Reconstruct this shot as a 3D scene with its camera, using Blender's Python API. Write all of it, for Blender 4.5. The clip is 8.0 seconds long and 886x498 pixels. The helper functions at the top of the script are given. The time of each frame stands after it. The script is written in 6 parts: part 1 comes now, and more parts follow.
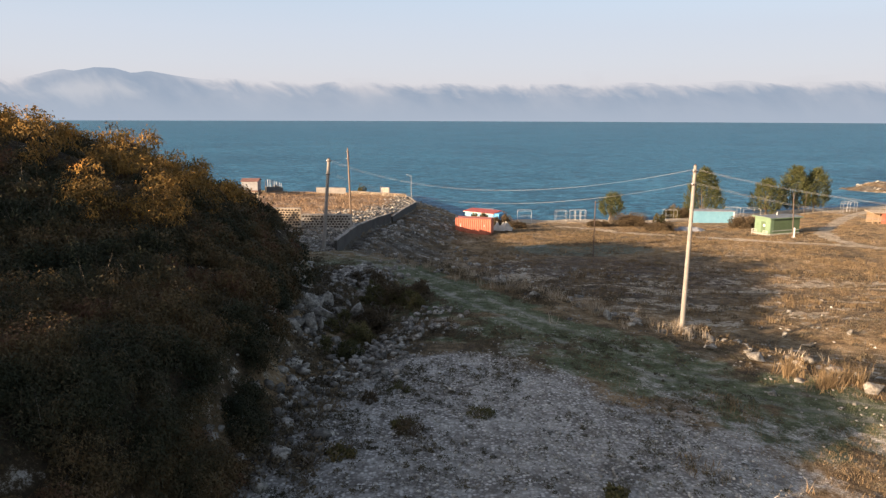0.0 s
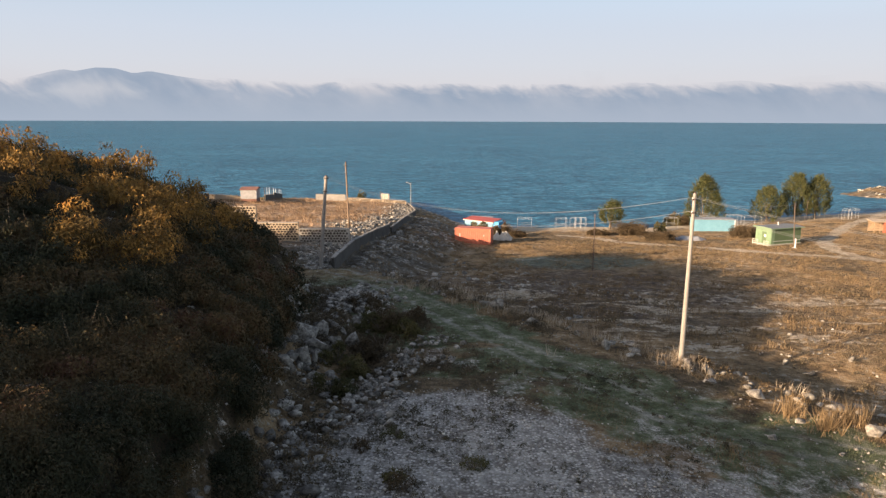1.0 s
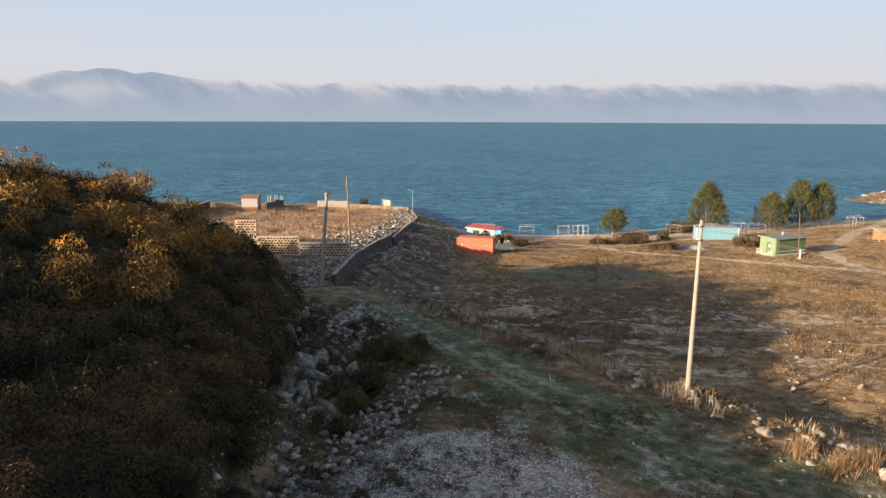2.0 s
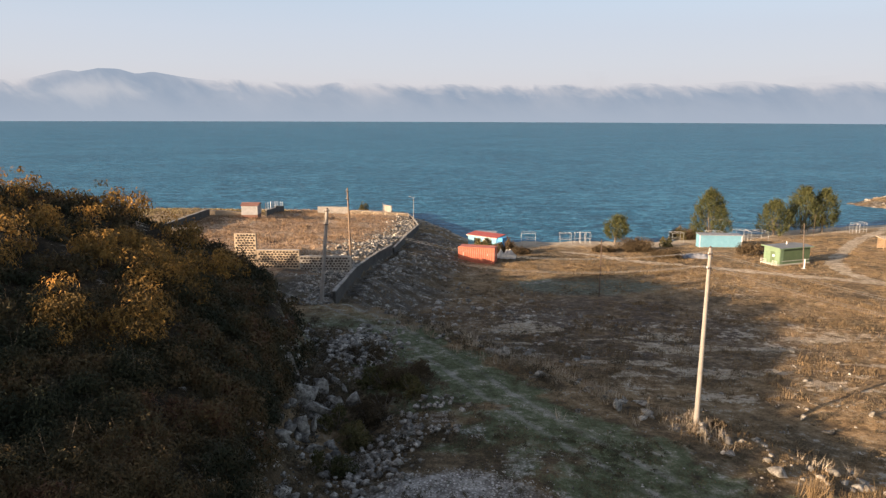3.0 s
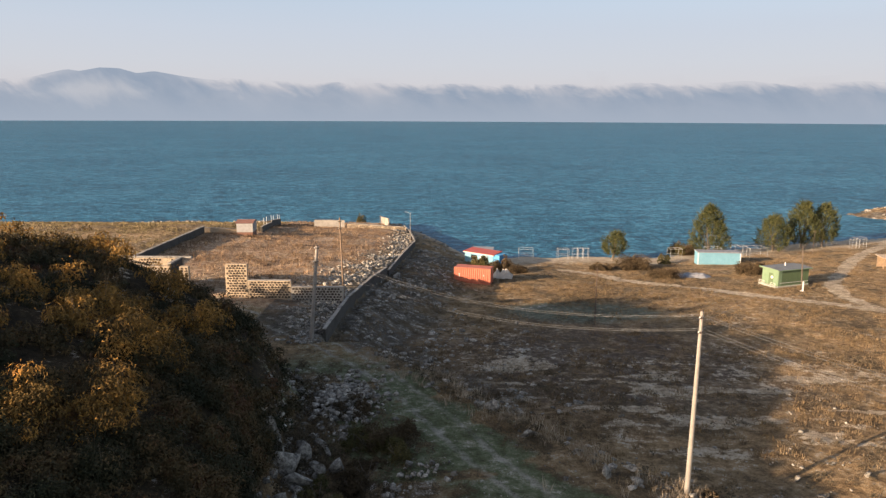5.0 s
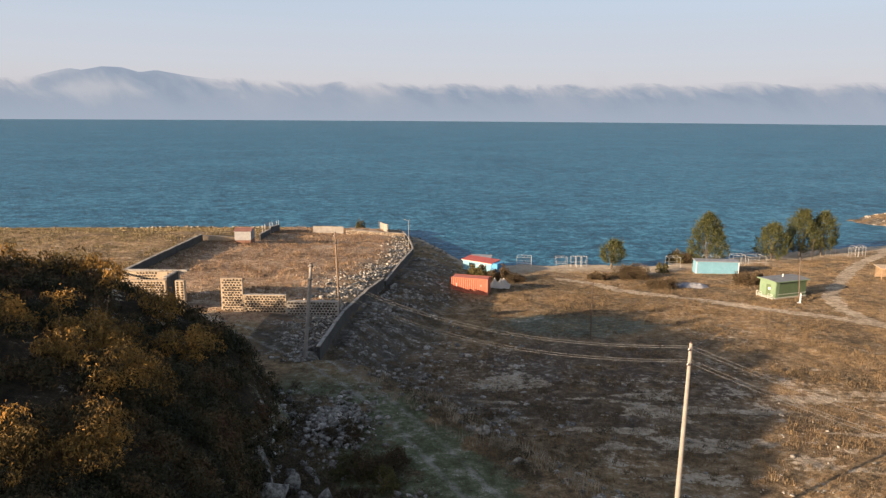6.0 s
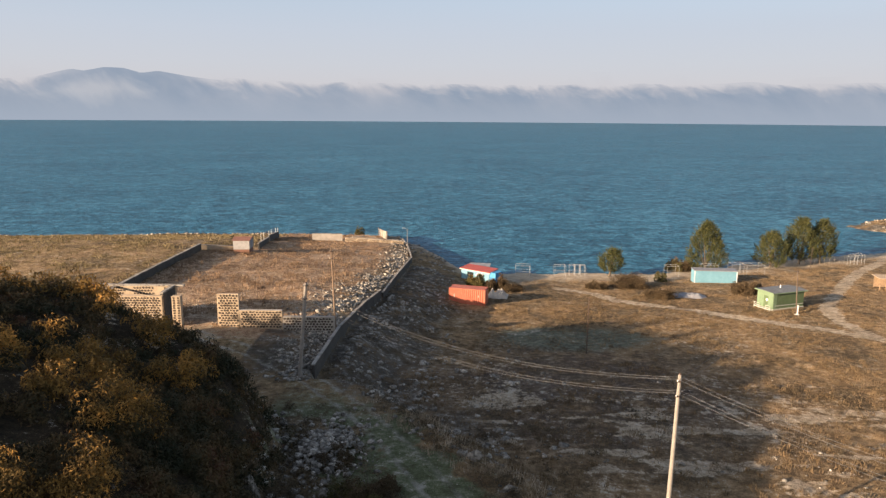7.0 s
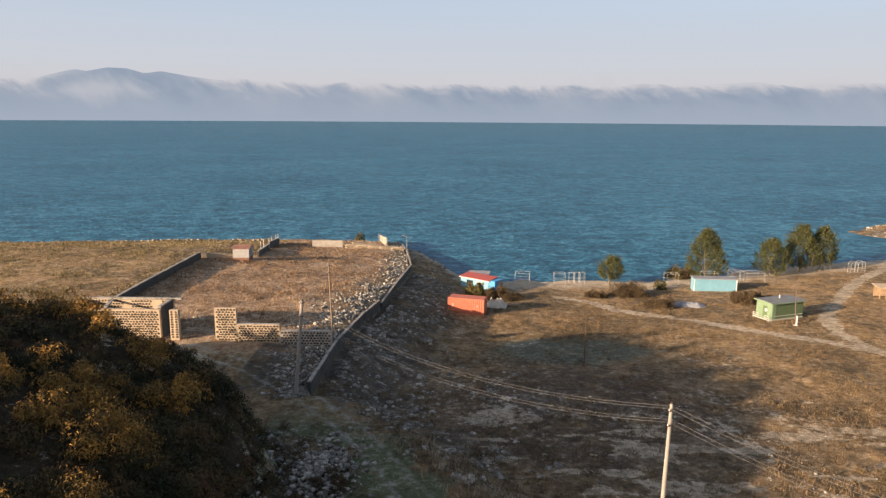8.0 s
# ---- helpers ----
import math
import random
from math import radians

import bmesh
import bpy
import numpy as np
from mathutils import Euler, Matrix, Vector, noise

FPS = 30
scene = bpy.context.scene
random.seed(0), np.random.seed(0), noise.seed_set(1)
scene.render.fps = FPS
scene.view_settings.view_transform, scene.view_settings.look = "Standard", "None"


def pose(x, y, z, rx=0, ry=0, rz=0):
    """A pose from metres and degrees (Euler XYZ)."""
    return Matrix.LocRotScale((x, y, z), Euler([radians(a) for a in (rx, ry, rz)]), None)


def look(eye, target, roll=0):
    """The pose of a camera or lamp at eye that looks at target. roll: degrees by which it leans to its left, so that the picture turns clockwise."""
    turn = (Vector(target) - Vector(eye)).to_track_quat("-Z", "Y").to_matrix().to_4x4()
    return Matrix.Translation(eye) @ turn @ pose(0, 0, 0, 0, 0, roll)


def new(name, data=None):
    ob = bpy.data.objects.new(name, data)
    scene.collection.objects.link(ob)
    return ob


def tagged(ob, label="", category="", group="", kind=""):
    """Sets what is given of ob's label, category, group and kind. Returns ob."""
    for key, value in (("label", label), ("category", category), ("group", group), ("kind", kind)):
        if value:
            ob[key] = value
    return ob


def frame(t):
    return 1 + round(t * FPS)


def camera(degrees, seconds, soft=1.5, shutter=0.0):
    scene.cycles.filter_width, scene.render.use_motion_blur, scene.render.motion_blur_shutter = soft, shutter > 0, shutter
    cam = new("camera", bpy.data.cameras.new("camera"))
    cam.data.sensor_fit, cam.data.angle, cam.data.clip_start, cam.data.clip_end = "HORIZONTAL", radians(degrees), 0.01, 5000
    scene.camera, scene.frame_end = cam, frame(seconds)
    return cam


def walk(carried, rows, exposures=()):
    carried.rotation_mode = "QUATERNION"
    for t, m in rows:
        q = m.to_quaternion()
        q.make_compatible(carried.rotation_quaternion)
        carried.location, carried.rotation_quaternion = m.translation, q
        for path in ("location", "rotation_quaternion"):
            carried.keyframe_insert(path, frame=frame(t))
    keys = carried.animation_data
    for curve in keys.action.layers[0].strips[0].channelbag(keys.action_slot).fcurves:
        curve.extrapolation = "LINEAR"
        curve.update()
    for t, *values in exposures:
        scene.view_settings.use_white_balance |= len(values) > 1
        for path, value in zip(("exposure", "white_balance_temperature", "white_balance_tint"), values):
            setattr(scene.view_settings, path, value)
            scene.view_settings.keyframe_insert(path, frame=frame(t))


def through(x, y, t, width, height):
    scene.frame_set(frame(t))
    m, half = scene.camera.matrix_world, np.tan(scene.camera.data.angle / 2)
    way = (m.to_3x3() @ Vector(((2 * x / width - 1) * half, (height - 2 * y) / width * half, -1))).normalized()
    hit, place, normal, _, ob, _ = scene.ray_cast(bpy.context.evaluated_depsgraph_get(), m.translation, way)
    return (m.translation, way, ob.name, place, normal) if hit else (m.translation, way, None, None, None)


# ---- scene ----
cam = camera(66.0, 8.0, soft=1.35)
PATH = [
    (0, (0.216, 1.472, 23.17), (0.218, 3.436, 22.792), 0.2),
    (0.5, (0.403, 1.889, 23.949), (0.403, 3.854, 23.573), 0.2),
    (1, (0.51, 2.326, 24.817), (0.509, 4.29, 24.439), 0.2),
    (1.5, (0.545, 2.8, 25.585), (0.541, 4.764, 25.208), 0.2),
    (3, (0.352, 4.596, 27.788), (0.344, 6.56, 27.41), 0.2),
    (3.5, (0.481, 5.116, 28.554), (0.473, 7.08, 28.174), 0.2),
    (4, (0.681, 5.605, 29.426), (0.67, 7.568, 29.045), 0.2),
    (4.5, (0.945, 5.982, 30.323), (0.935, 7.946, 29.943), 0.2),
    (6, (1.939, 6.568, 33.061), (1.924, 8.531, 32.679), 0.4),
    (6.5, (2.36, 6.759, 33.866), (2.342, 8.723, 33.486), 0.4),
    (7, (2.631, 6.788, 34.868), (2.611, 8.751, 34.487), 0.4),
    (7.5, (2.915, 6.933, 35.717), (2.894, 8.897, 35.336), 0.4),
    (8, (3.229, 7.057, 36.537), (3.202, 9.02, 36.156), 0.4),
]
walk(cam, [(t, look(eye, target, roll)) for t, eye, target, roll in PATH], exposures=[(0, 1.55, 6700, 14), (3, 1.49, 6700, 14), (8, 1.37, 6700, 14)])

# ---- light ----
SUN_WAY = Vector((0.84, 0.54, -0.237)).normalized()
world = bpy.data.worlds.new("sky")
scene.world = world
world.use_nodes = True
wn, wl = world.node_tree.nodes, world.node_tree.links
sky = wn.new("ShaderNodeTexSky")
sky.sky_type, sky.sun_disc = "NISHITA", False
sky.sun_elevation, sky.sun_rotation = radians(13.3), radians(237.3)
sky.air_density, sky.dust_density, sky.ozone_density = 1.0, 2.5, 2.2
wn["Background"].inputs["Strength"].default_value = 0.087
pale = wn.new("ShaderNodeHueSaturation")
pale.inputs["Saturation"].default_value = 0.75
wl.new(sky.outputs[0], pale.inputs["Color"])
wl.new(pale.outputs[0], wn["Background"].inputs["Color"])
sun = new("sun", bpy.data.lights.new("sun", "SUN"))
sun.data.energy, sun.data.angle, sun.data.color = 5.0, radians(0.6), (1.0, 0.77, 0.53)
sun.matrix_world = look((0, 0, 60), Vector((0, 0, 60)) + SUN_WAY)


# ---- materials ----
def tree_of(name):
    m = bpy.data.materials.new(name)
    m.use_nodes = True
    nt = m.node_tree
    return m, nt.nodes, nt.links, nt.nodes["Principled BSDF"]


def ramp_of(n, l, value, stops):
    r = n.new("ShaderNodeValToRGB")
    e = r.color_ramp.elements
    while len(e) < len(stops):
        e.new(0.5)
    for k, (p, c) in enumerate(stops):
        e[k].position, e[k].color = p, (*c, 1)
    l.new(value, r.inputs[0])
    return r.outputs[0]


def noise_of(n, l, co, scale, detail=5, rough=0.6, dist=0.0):
    x = n.new("ShaderNodeTexNoise")
    x.inputs["Scale"].default_value, x.inputs["Detail"].default_value = scale, detail
    x.inputs["Roughness"].default_value, x.inputs["Distortion"].default_value = rough, dist
    l.new(co, x.inputs["Vector"])
    return x.outputs["Fac"]


def mix_of(n, l, fac, a, b, mode="MIX"):
    x = n.new("ShaderNodeMix")
    x.data_type, x.blend_type = "RGBA", mode
    for sock, v in ((x.inputs[0], fac), (x.inputs[6], a), (x.inputs[7], b)):
        if isinstance(v, (int, float)):
            sock.default_value = v
        elif isinstance(v, tuple):
            sock.default_value = (*v, 1)
        else:
            l.new(v, sock)
    return x.outputs[2]


def math_of(n, l, op, a, b=0.0, c=0.0):
    x = n.new("ShaderNodeMath")
    x.operation = op
    for sock, v in zip(x.inputs, (a, b, c)):
        if isinstance(v, (int, float)):
            sock.default_value = v
        else:
            l.new(v, sock)
    return x.outputs[0]


def bump_of(n, l, bsdf, height, strength, distance):
    b = n.new("ShaderNodeBump")
    b.inputs["Strength"].default_value, b.inputs["Distance"].default_value = strength, distance
    l.new(height, b.inputs["Height"])
    l.new(b.outputs[0], bsdf.inputs["Normal"])


def surface(name, a, b, scale=3.0, rough=0.8, metal=0.0, stain=None, stain_at=0.62, bump=0.3, dist=0.01, fine=8.0, rand=0.0):
    """Two tones by coarse and fine noise, stains of a third colour, fine relief."""
    m, n, l, p = tree_of(name)
    co = n.new("ShaderNodeTexCoord").outputs["Object"]
    n1, n2 = noise_of(n, l, co, scale), noise_of(n, l, co, scale * fine, 6, 0.7)
    both = math_of(n, l, "MULTIPLY_ADD", n2, 0.5, math_of(n, l, "MULTIPLY", n1, 0.5))
    col = ramp_of(n, l, both, [(0.36, a), (0.64, b)])
    if stain:
        s = noise_of(n, l, co, scale * 0.6, 8, 0.72, 0.6)
        col = mix_of(n, l, ramp_of(n, l, s, [(stain_at - 0.03, (0, 0, 0)), (stain_at + 0.05, (1, 1, 1))]), col, stain)
    if rand:
        r = n.new("ShaderNodeObjectInfo").outputs["Random"]
        h = n.new("ShaderNodeHueSaturation")
        l.new(math_of(n, l, "MULTIPLY_ADD", r, rand, 1 - rand / 2), h.inputs["Value"])
        l.new(col, h.inputs["Color"])
        col = h.outputs[0]
    l.new(col, p.inputs["Base Color"])
    p.inputs["Roughness"].default_value, p.inputs["Metallic"].default_value = rough, metal
    bump_of(n, l, p, n2, bump, dist)
    return m


def leafy(name, stops, rough=0.75, patch=0.25, through=0.25, leaf=0.42):
    """Leaves or blades: tone by leaf and by patches of the place."""
    m, n, l, p = tree_of(name)
    pos = n.new("ShaderNodeNewGeometry")
    coarse = noise_of(n, l, pos.outputs["Position"], patch, 3, 0.6)
    isl = pos.outputs["Random Per Island"]
    v = math_of(n, l, "MULTIPLY_ADD", isl, leaf, math_of(n, l, "MULTIPLY_ADD", coarse, 1.5, -0.46))
    col = ramp_of(n, l, v, stops)
    l.new(col, p.inputs["Base Color"])
    p.inputs["Roughness"].default_value = rough
    p.inputs["Specular IOR Level"].default_value = 0.2
    t = n.new("ShaderNodeBsdfTranslucent")
    l.new(col, t.inputs["Color"])
    mx = n.new("ShaderNodeMixShader")
    mx.inputs[0].default_value = through
    l.new(p.outputs[0], mx.inputs[1])
    l.new(t.outputs[0], mx.inputs[2])
    l.new(mx.outputs[0], n["Material Output"].inputs["Surface"])
    return m


def ground_material():
    m, n, l, p = tree_of("hillside_ground")
    pos = n.new("ShaderNodeNewGeometry").outputs["Position"]

    def mask(k):
        a = n.new("ShaderNodeAttribute")
        a.attribute_name = k
        return a.outputs["Fac"]

    def patch(k, soft=0.1):
        """The mask k with a ragged edge."""
        return ramp_of(n, l, math_of(n, l, "ADD", mask(k), math_of(n, l, "MULTIPLY_ADD", v, 5.0, -2.5)), [(0.5 - soft, (0, 0, 0)), (0.5 + soft, (1, 1, 1))])
    fine, mid, big = noise_of(n, l, pos, 7.0, 8, 0.85), noise_of(n, l, pos, 0.55, 6, 0.65), noise_of(n, l, pos, 0.07, 4, 0.55)
    tuft = noise_of(n, l, pos, 1.5, 5, 0.7)
    v = math_of(n, l, "MULTIPLY_ADD", fine, 0.3, math_of(n, l, "MULTIPLY_ADD", tuft, 0.35, math_of(n, l, "MULTIPLY_ADD", mid, 0.25, math_of(n, l, "MULTIPLY", big, 0.1))))
    dry = ramp_of(n, l, v, [(0.40, (0.065, 0.045, 0.028)), (0.465, (0.178, 0.116, 0.059)), (0.525, (0.332, 0.222, 0.117)), (0.6, (0.545, 0.4, 0.238))])
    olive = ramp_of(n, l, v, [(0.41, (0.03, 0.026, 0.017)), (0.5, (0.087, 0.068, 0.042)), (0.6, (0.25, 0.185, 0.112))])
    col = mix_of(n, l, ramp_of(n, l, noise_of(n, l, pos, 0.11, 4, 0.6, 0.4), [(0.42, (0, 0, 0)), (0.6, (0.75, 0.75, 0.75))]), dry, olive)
    turf = ramp_of(n, l, v, [(0.41, (0.04, 0.045, 0.032)), (0.5, (0.116, 0.121, 0.086)), (0.6, (0.24, 0.232, 0.175))])
    # brown grass tone, taken down to deepen the hill's shade on the field
    brown_dulled = ramp_of(n, l, v, [(0.41, (0.042, 0.031, 0.023)), (0.5, (0.1, 0.074, 0.055)), (0.6, (0.26, 0.2, 0.15))])
    col = mix_of(n, l, mask("brown_dulled"), col, brown_dulled)
    col = mix_of(n, l, patch("turf", 0.3), col, turf)
    bare = ramp_of(n, l, v, [(0.42, (0.15, 0.116, 0.078)), (0.5, (0.33, 0.262, 0.182)), (0.58, (0.6, 0.51, 0.39))])
    vor = n.new("ShaderNodeTexVoronoi")
    vor.inputs["Scale"].default_value = 7.5
    l.new(pos, vor.inputs["Vector"])
    cell = n.new("ShaderNodeSeparateColor")
    l.new(vor.outputs["Color"], cell.inputs[0])
    stone = ramp_of(n, l, cell.outputs[0], [(0.1, (0.25, 0.22, 0.19)), (0.45, (0.56, 0.515, 0.46)), (0.95, (0.88, 0.83, 0.75))])
    stone = mix_of(n, l, ramp_of(n, l, vor.outputs["Distance"], [(0.28, (0, 0, 0)), (0.62, (1, 1, 1))]), stone, (0.17, 0.148, 0.125))
    soil = ramp_of(n, l, math_of(n, l, "MULTIPLY_ADD", fine, 0.6, math_of(n, l, "MULTIPLY", tuft, 0.4)), [(0.4, (0.22, 0.195, 0.165)), (0.48, (0.52, 0.475, 0.42)), (0.6, (0.8, 0.75, 0.67))])
    stone = mix_of(n, l, ramp_of(n, l, noise_of(n, l, pos, 0.9, 5, 0.7), [(0.42, (0.08, 0.08, 0.08)), (0.6, (0.6, 0.6, 0.6))]), stone, soil)
    green = ramp_of(n, l, v, [(0.41, (0.05, 0.058, 0.027)), (0.5, (0.12, 0.134, 0.068)), (0.56, (0.245, 0.238, 0.162)), (0.61, (0.5, 0.46, 0.385))])
    straw = ramp_of(n, l, v, [(0.40, (0.075, 0.046, 0.03)), (0.465, (0.235, 0.145, 0.09)), (0.52, (0.39, 0.27, 0.17)), (0.6, (0.6, 0.46, 0.32))])
    col = mix_of(n, l, mask("straw"), col, straw)
    # much darker ground all over the hill, under and between the shrubs
    col = mix_of(n, l, mask("scrub_floor"), col, ramp_of(n, l, v, [(0.42, (0.018, 0.015, 0.01)), (0.52, (0.05, 0.036, 0.02)), (0.6, (0.12, 0.08, 0.04))]))
    col = mix_of(n, l, patch("bare"), col, bare)
    col = mix_of(n, l, patch("green", 0.25), col, green)
    dirt = ramp_of(n, l, v, [(0.4, (0.05, 0.042, 0.033)), (0.6, (0.19, 0.16, 0.13))])
    stone = mix_of(n, l, ramp_of(n, l, noise_of(n, l, pos, 0.38, 8, 0.72, 0.5), [(0.54, (0, 0, 0)), (0.63, (0.75, 0.75, 0.75))]), stone, dirt)
    col = mix_of(n, l, patch("gravel", 0.25), col, stone)
    # stony slope; its browns are also darkened to carry the shade there
    scree = ramp_of(n, l, v, [(0.41, (0.034, 0.029, 0.023)), (0.5, (0.088, 0.075, 0.059)), (0.55, (0.18, 0.157, 0.127)), (0.59, (0.48, 0.43, 0.37))])
    col = mix_of(n, l, patch("scree", 0.25), col, scree)
    rut = math_of(n, l, "ABSOLUTE", math_of(n, l, "SUBTRACT", math_of(n, l, "MULTIPLY_ADD", tuft, 0.8, math_of(n, l, "ADD", mask("road"), -0.4)), 0.95))
    worn = math_of(n, l, "MULTIPLY", ramp_of(n, l, rut, [(0.12, (0.8, 0.8, 0.8)), (0.34, (0, 0, 0))]), ramp_of(n, l, mid, [(0.4, (0.15, 0.15, 0.15)), (0.58, (1, 1, 1))]))
    col = mix_of(n, l, worn, col, ramp_of(n, l, v, [(0.42, (0.14, 0.13, 0.1)), (0.58, (0.43, 0.4, 0.335))]))
    col = mix_of(n, l, mask("sand"), col, ramp_of(n, l, v, [(0.4, (0.3, 0.24, 0.17)), (0.6, (0.52, 0.44, 0.33))]))
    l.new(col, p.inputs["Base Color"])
    p.inputs["Roughness"].default_value = 0.95
    p.inputs["Specular IOR Level"].default_value = 0.15
    bump_of(n, l, p, noise_of(n, l, pos, 3.2, 9, 0.8), 1.0, 0.2)
    return m


def sea_material():
    """Wind-ruffled water: lights and darks of long low waves across the wind are painted into its colour, with darker
    and paler gusts and a few whitecaps.
    """
    m, n, l, p = tree_of("lake_water")
    pos = n.new("ShaderNodeNewGeometry").outputs["Position"]
    mp = n.new("ShaderNodeMapping")
    mp.inputs["Rotation"].default_value, mp.inputs["Scale"].default_value = (0, 0, radians(-9)), (0.7, 1.0, 1.0)
    l.new(pos, mp.inputs["Vector"])
    w = mp.outputs[0]
    near, far = noise_of(n, l, w, 0.85, 4, 0.6, 0.7), noise_of(n, l, w, 0.2, 4, 0.65, 0.6)
    gust = noise_of(n, l, w, 0.014, 5, 0.65, 0.3)
    v = math_of(n, l, "MULTIPLY_ADD", near, 0.5, math_of(n, l, "MULTIPLY_ADD", far, 0.36, math_of(n, l, "MULTIPLY", gust, 0.14)))
    col = ramp_of(n, l, v, [(0.41, (0.004, 0.034, 0.066)), (0.5, (0.013, 0.097, 0.164)), (0.59, (0.07, 0.225, 0.33))])
    cap = noise_of(n, l, w, 0.6, 7, 0.75, 0.4)
    caps = math_of(n, l, "MULTIPLY", ramp_of(n, l, cap, [(0.7, (0, 0, 0)), (0.72, (1, 1, 1))]), ramp_of(n, l, noise_of(n, l, pos, 0.02, 2), [(0.5, (0, 0, 0)), (0.6, (1, 1, 1))]))
    col = mix_of(n, l, caps, col, (0.75, 0.78, 0.8))
    l.new(col, p.inputs["Base Color"])
    p.inputs["Roughness"].default_value, p.inputs["IOR"].default_value = 0.42, 1.33
    p.inputs["Specular IOR Level"].default_value = 0.22
    bump_of(n, l, p, v, 1.0, 1.6)
    return m


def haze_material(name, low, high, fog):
    """Far mountains as a glowing backdrop: haze, and fog rolling over their crest, are mixed into the emitted colour.
    """
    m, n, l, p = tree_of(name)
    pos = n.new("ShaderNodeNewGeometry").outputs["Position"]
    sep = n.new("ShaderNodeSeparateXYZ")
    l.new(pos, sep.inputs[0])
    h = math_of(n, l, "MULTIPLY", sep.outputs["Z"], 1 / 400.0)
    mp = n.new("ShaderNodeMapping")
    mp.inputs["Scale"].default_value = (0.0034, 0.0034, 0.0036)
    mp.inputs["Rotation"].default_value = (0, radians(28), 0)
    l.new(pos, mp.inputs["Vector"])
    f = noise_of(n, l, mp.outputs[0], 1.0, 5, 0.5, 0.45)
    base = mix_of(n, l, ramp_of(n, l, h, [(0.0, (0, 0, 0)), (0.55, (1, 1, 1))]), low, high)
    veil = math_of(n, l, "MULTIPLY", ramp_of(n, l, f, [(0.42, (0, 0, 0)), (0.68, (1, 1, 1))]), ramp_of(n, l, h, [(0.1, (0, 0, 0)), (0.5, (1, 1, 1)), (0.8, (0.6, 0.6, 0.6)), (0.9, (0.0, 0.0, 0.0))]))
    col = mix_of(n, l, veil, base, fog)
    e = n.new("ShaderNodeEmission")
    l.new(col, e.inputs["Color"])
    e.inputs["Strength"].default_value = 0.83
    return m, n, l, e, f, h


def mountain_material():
    """A long glowing ridge with haze painted into its colour: fog spills over the crest in slanting wisps and lies in
    front of the high peak.
    """
    m, n, l, e, f, h = haze_material("glowing_hazy_mountain", (0.158, 0.186, 0.232), (0.128, 0.158, 0.205), (0.225, 0.245, 0.272))
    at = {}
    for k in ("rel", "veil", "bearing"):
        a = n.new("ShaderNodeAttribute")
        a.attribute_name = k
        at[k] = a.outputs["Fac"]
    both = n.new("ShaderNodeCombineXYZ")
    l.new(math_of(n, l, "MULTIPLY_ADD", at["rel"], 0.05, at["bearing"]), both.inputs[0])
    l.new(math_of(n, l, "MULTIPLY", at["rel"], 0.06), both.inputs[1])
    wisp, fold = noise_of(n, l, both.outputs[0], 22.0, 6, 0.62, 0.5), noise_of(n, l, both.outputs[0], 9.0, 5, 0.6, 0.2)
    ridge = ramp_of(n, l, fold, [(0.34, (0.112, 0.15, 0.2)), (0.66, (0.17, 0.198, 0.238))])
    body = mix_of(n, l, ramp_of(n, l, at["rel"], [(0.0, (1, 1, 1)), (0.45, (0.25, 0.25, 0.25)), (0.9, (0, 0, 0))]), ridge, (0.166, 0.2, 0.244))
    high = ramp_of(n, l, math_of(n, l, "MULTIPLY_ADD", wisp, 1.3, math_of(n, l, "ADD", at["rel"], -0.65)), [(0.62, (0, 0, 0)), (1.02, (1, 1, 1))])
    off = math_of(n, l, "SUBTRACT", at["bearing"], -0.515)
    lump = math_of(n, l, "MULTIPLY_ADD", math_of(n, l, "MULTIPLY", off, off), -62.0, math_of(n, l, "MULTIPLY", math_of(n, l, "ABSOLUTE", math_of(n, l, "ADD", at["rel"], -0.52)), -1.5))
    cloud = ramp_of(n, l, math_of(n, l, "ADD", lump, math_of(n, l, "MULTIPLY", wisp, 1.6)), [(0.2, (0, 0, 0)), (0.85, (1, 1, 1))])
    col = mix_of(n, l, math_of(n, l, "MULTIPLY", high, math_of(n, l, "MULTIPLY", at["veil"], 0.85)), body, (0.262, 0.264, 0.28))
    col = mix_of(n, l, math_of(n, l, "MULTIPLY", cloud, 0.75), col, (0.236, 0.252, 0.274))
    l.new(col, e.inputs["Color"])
    gone = ramp_of(n, l, math_of(n, l, "MULTIPLY_ADD", wisp, 0.75, math_of(n, l, "ADD", at["rel"], -0.375)), [(0.82, (0, 0, 0)), (1.04, (1, 1, 1))])
    t, mx = n.new("ShaderNodeBsdfTransparent"), n.new("ShaderNodeMixShader")
    l.new(math_of(n, l, "MULTIPLY", gone, at["veil"]), mx.inputs[0])
    l.new(e.outputs[0], mx.inputs[1])
    l.new(t.outputs[0], mx.inputs[2])
    l.new(mx.outputs[0], n["Material Output"].inputs["Surface"])
    return m


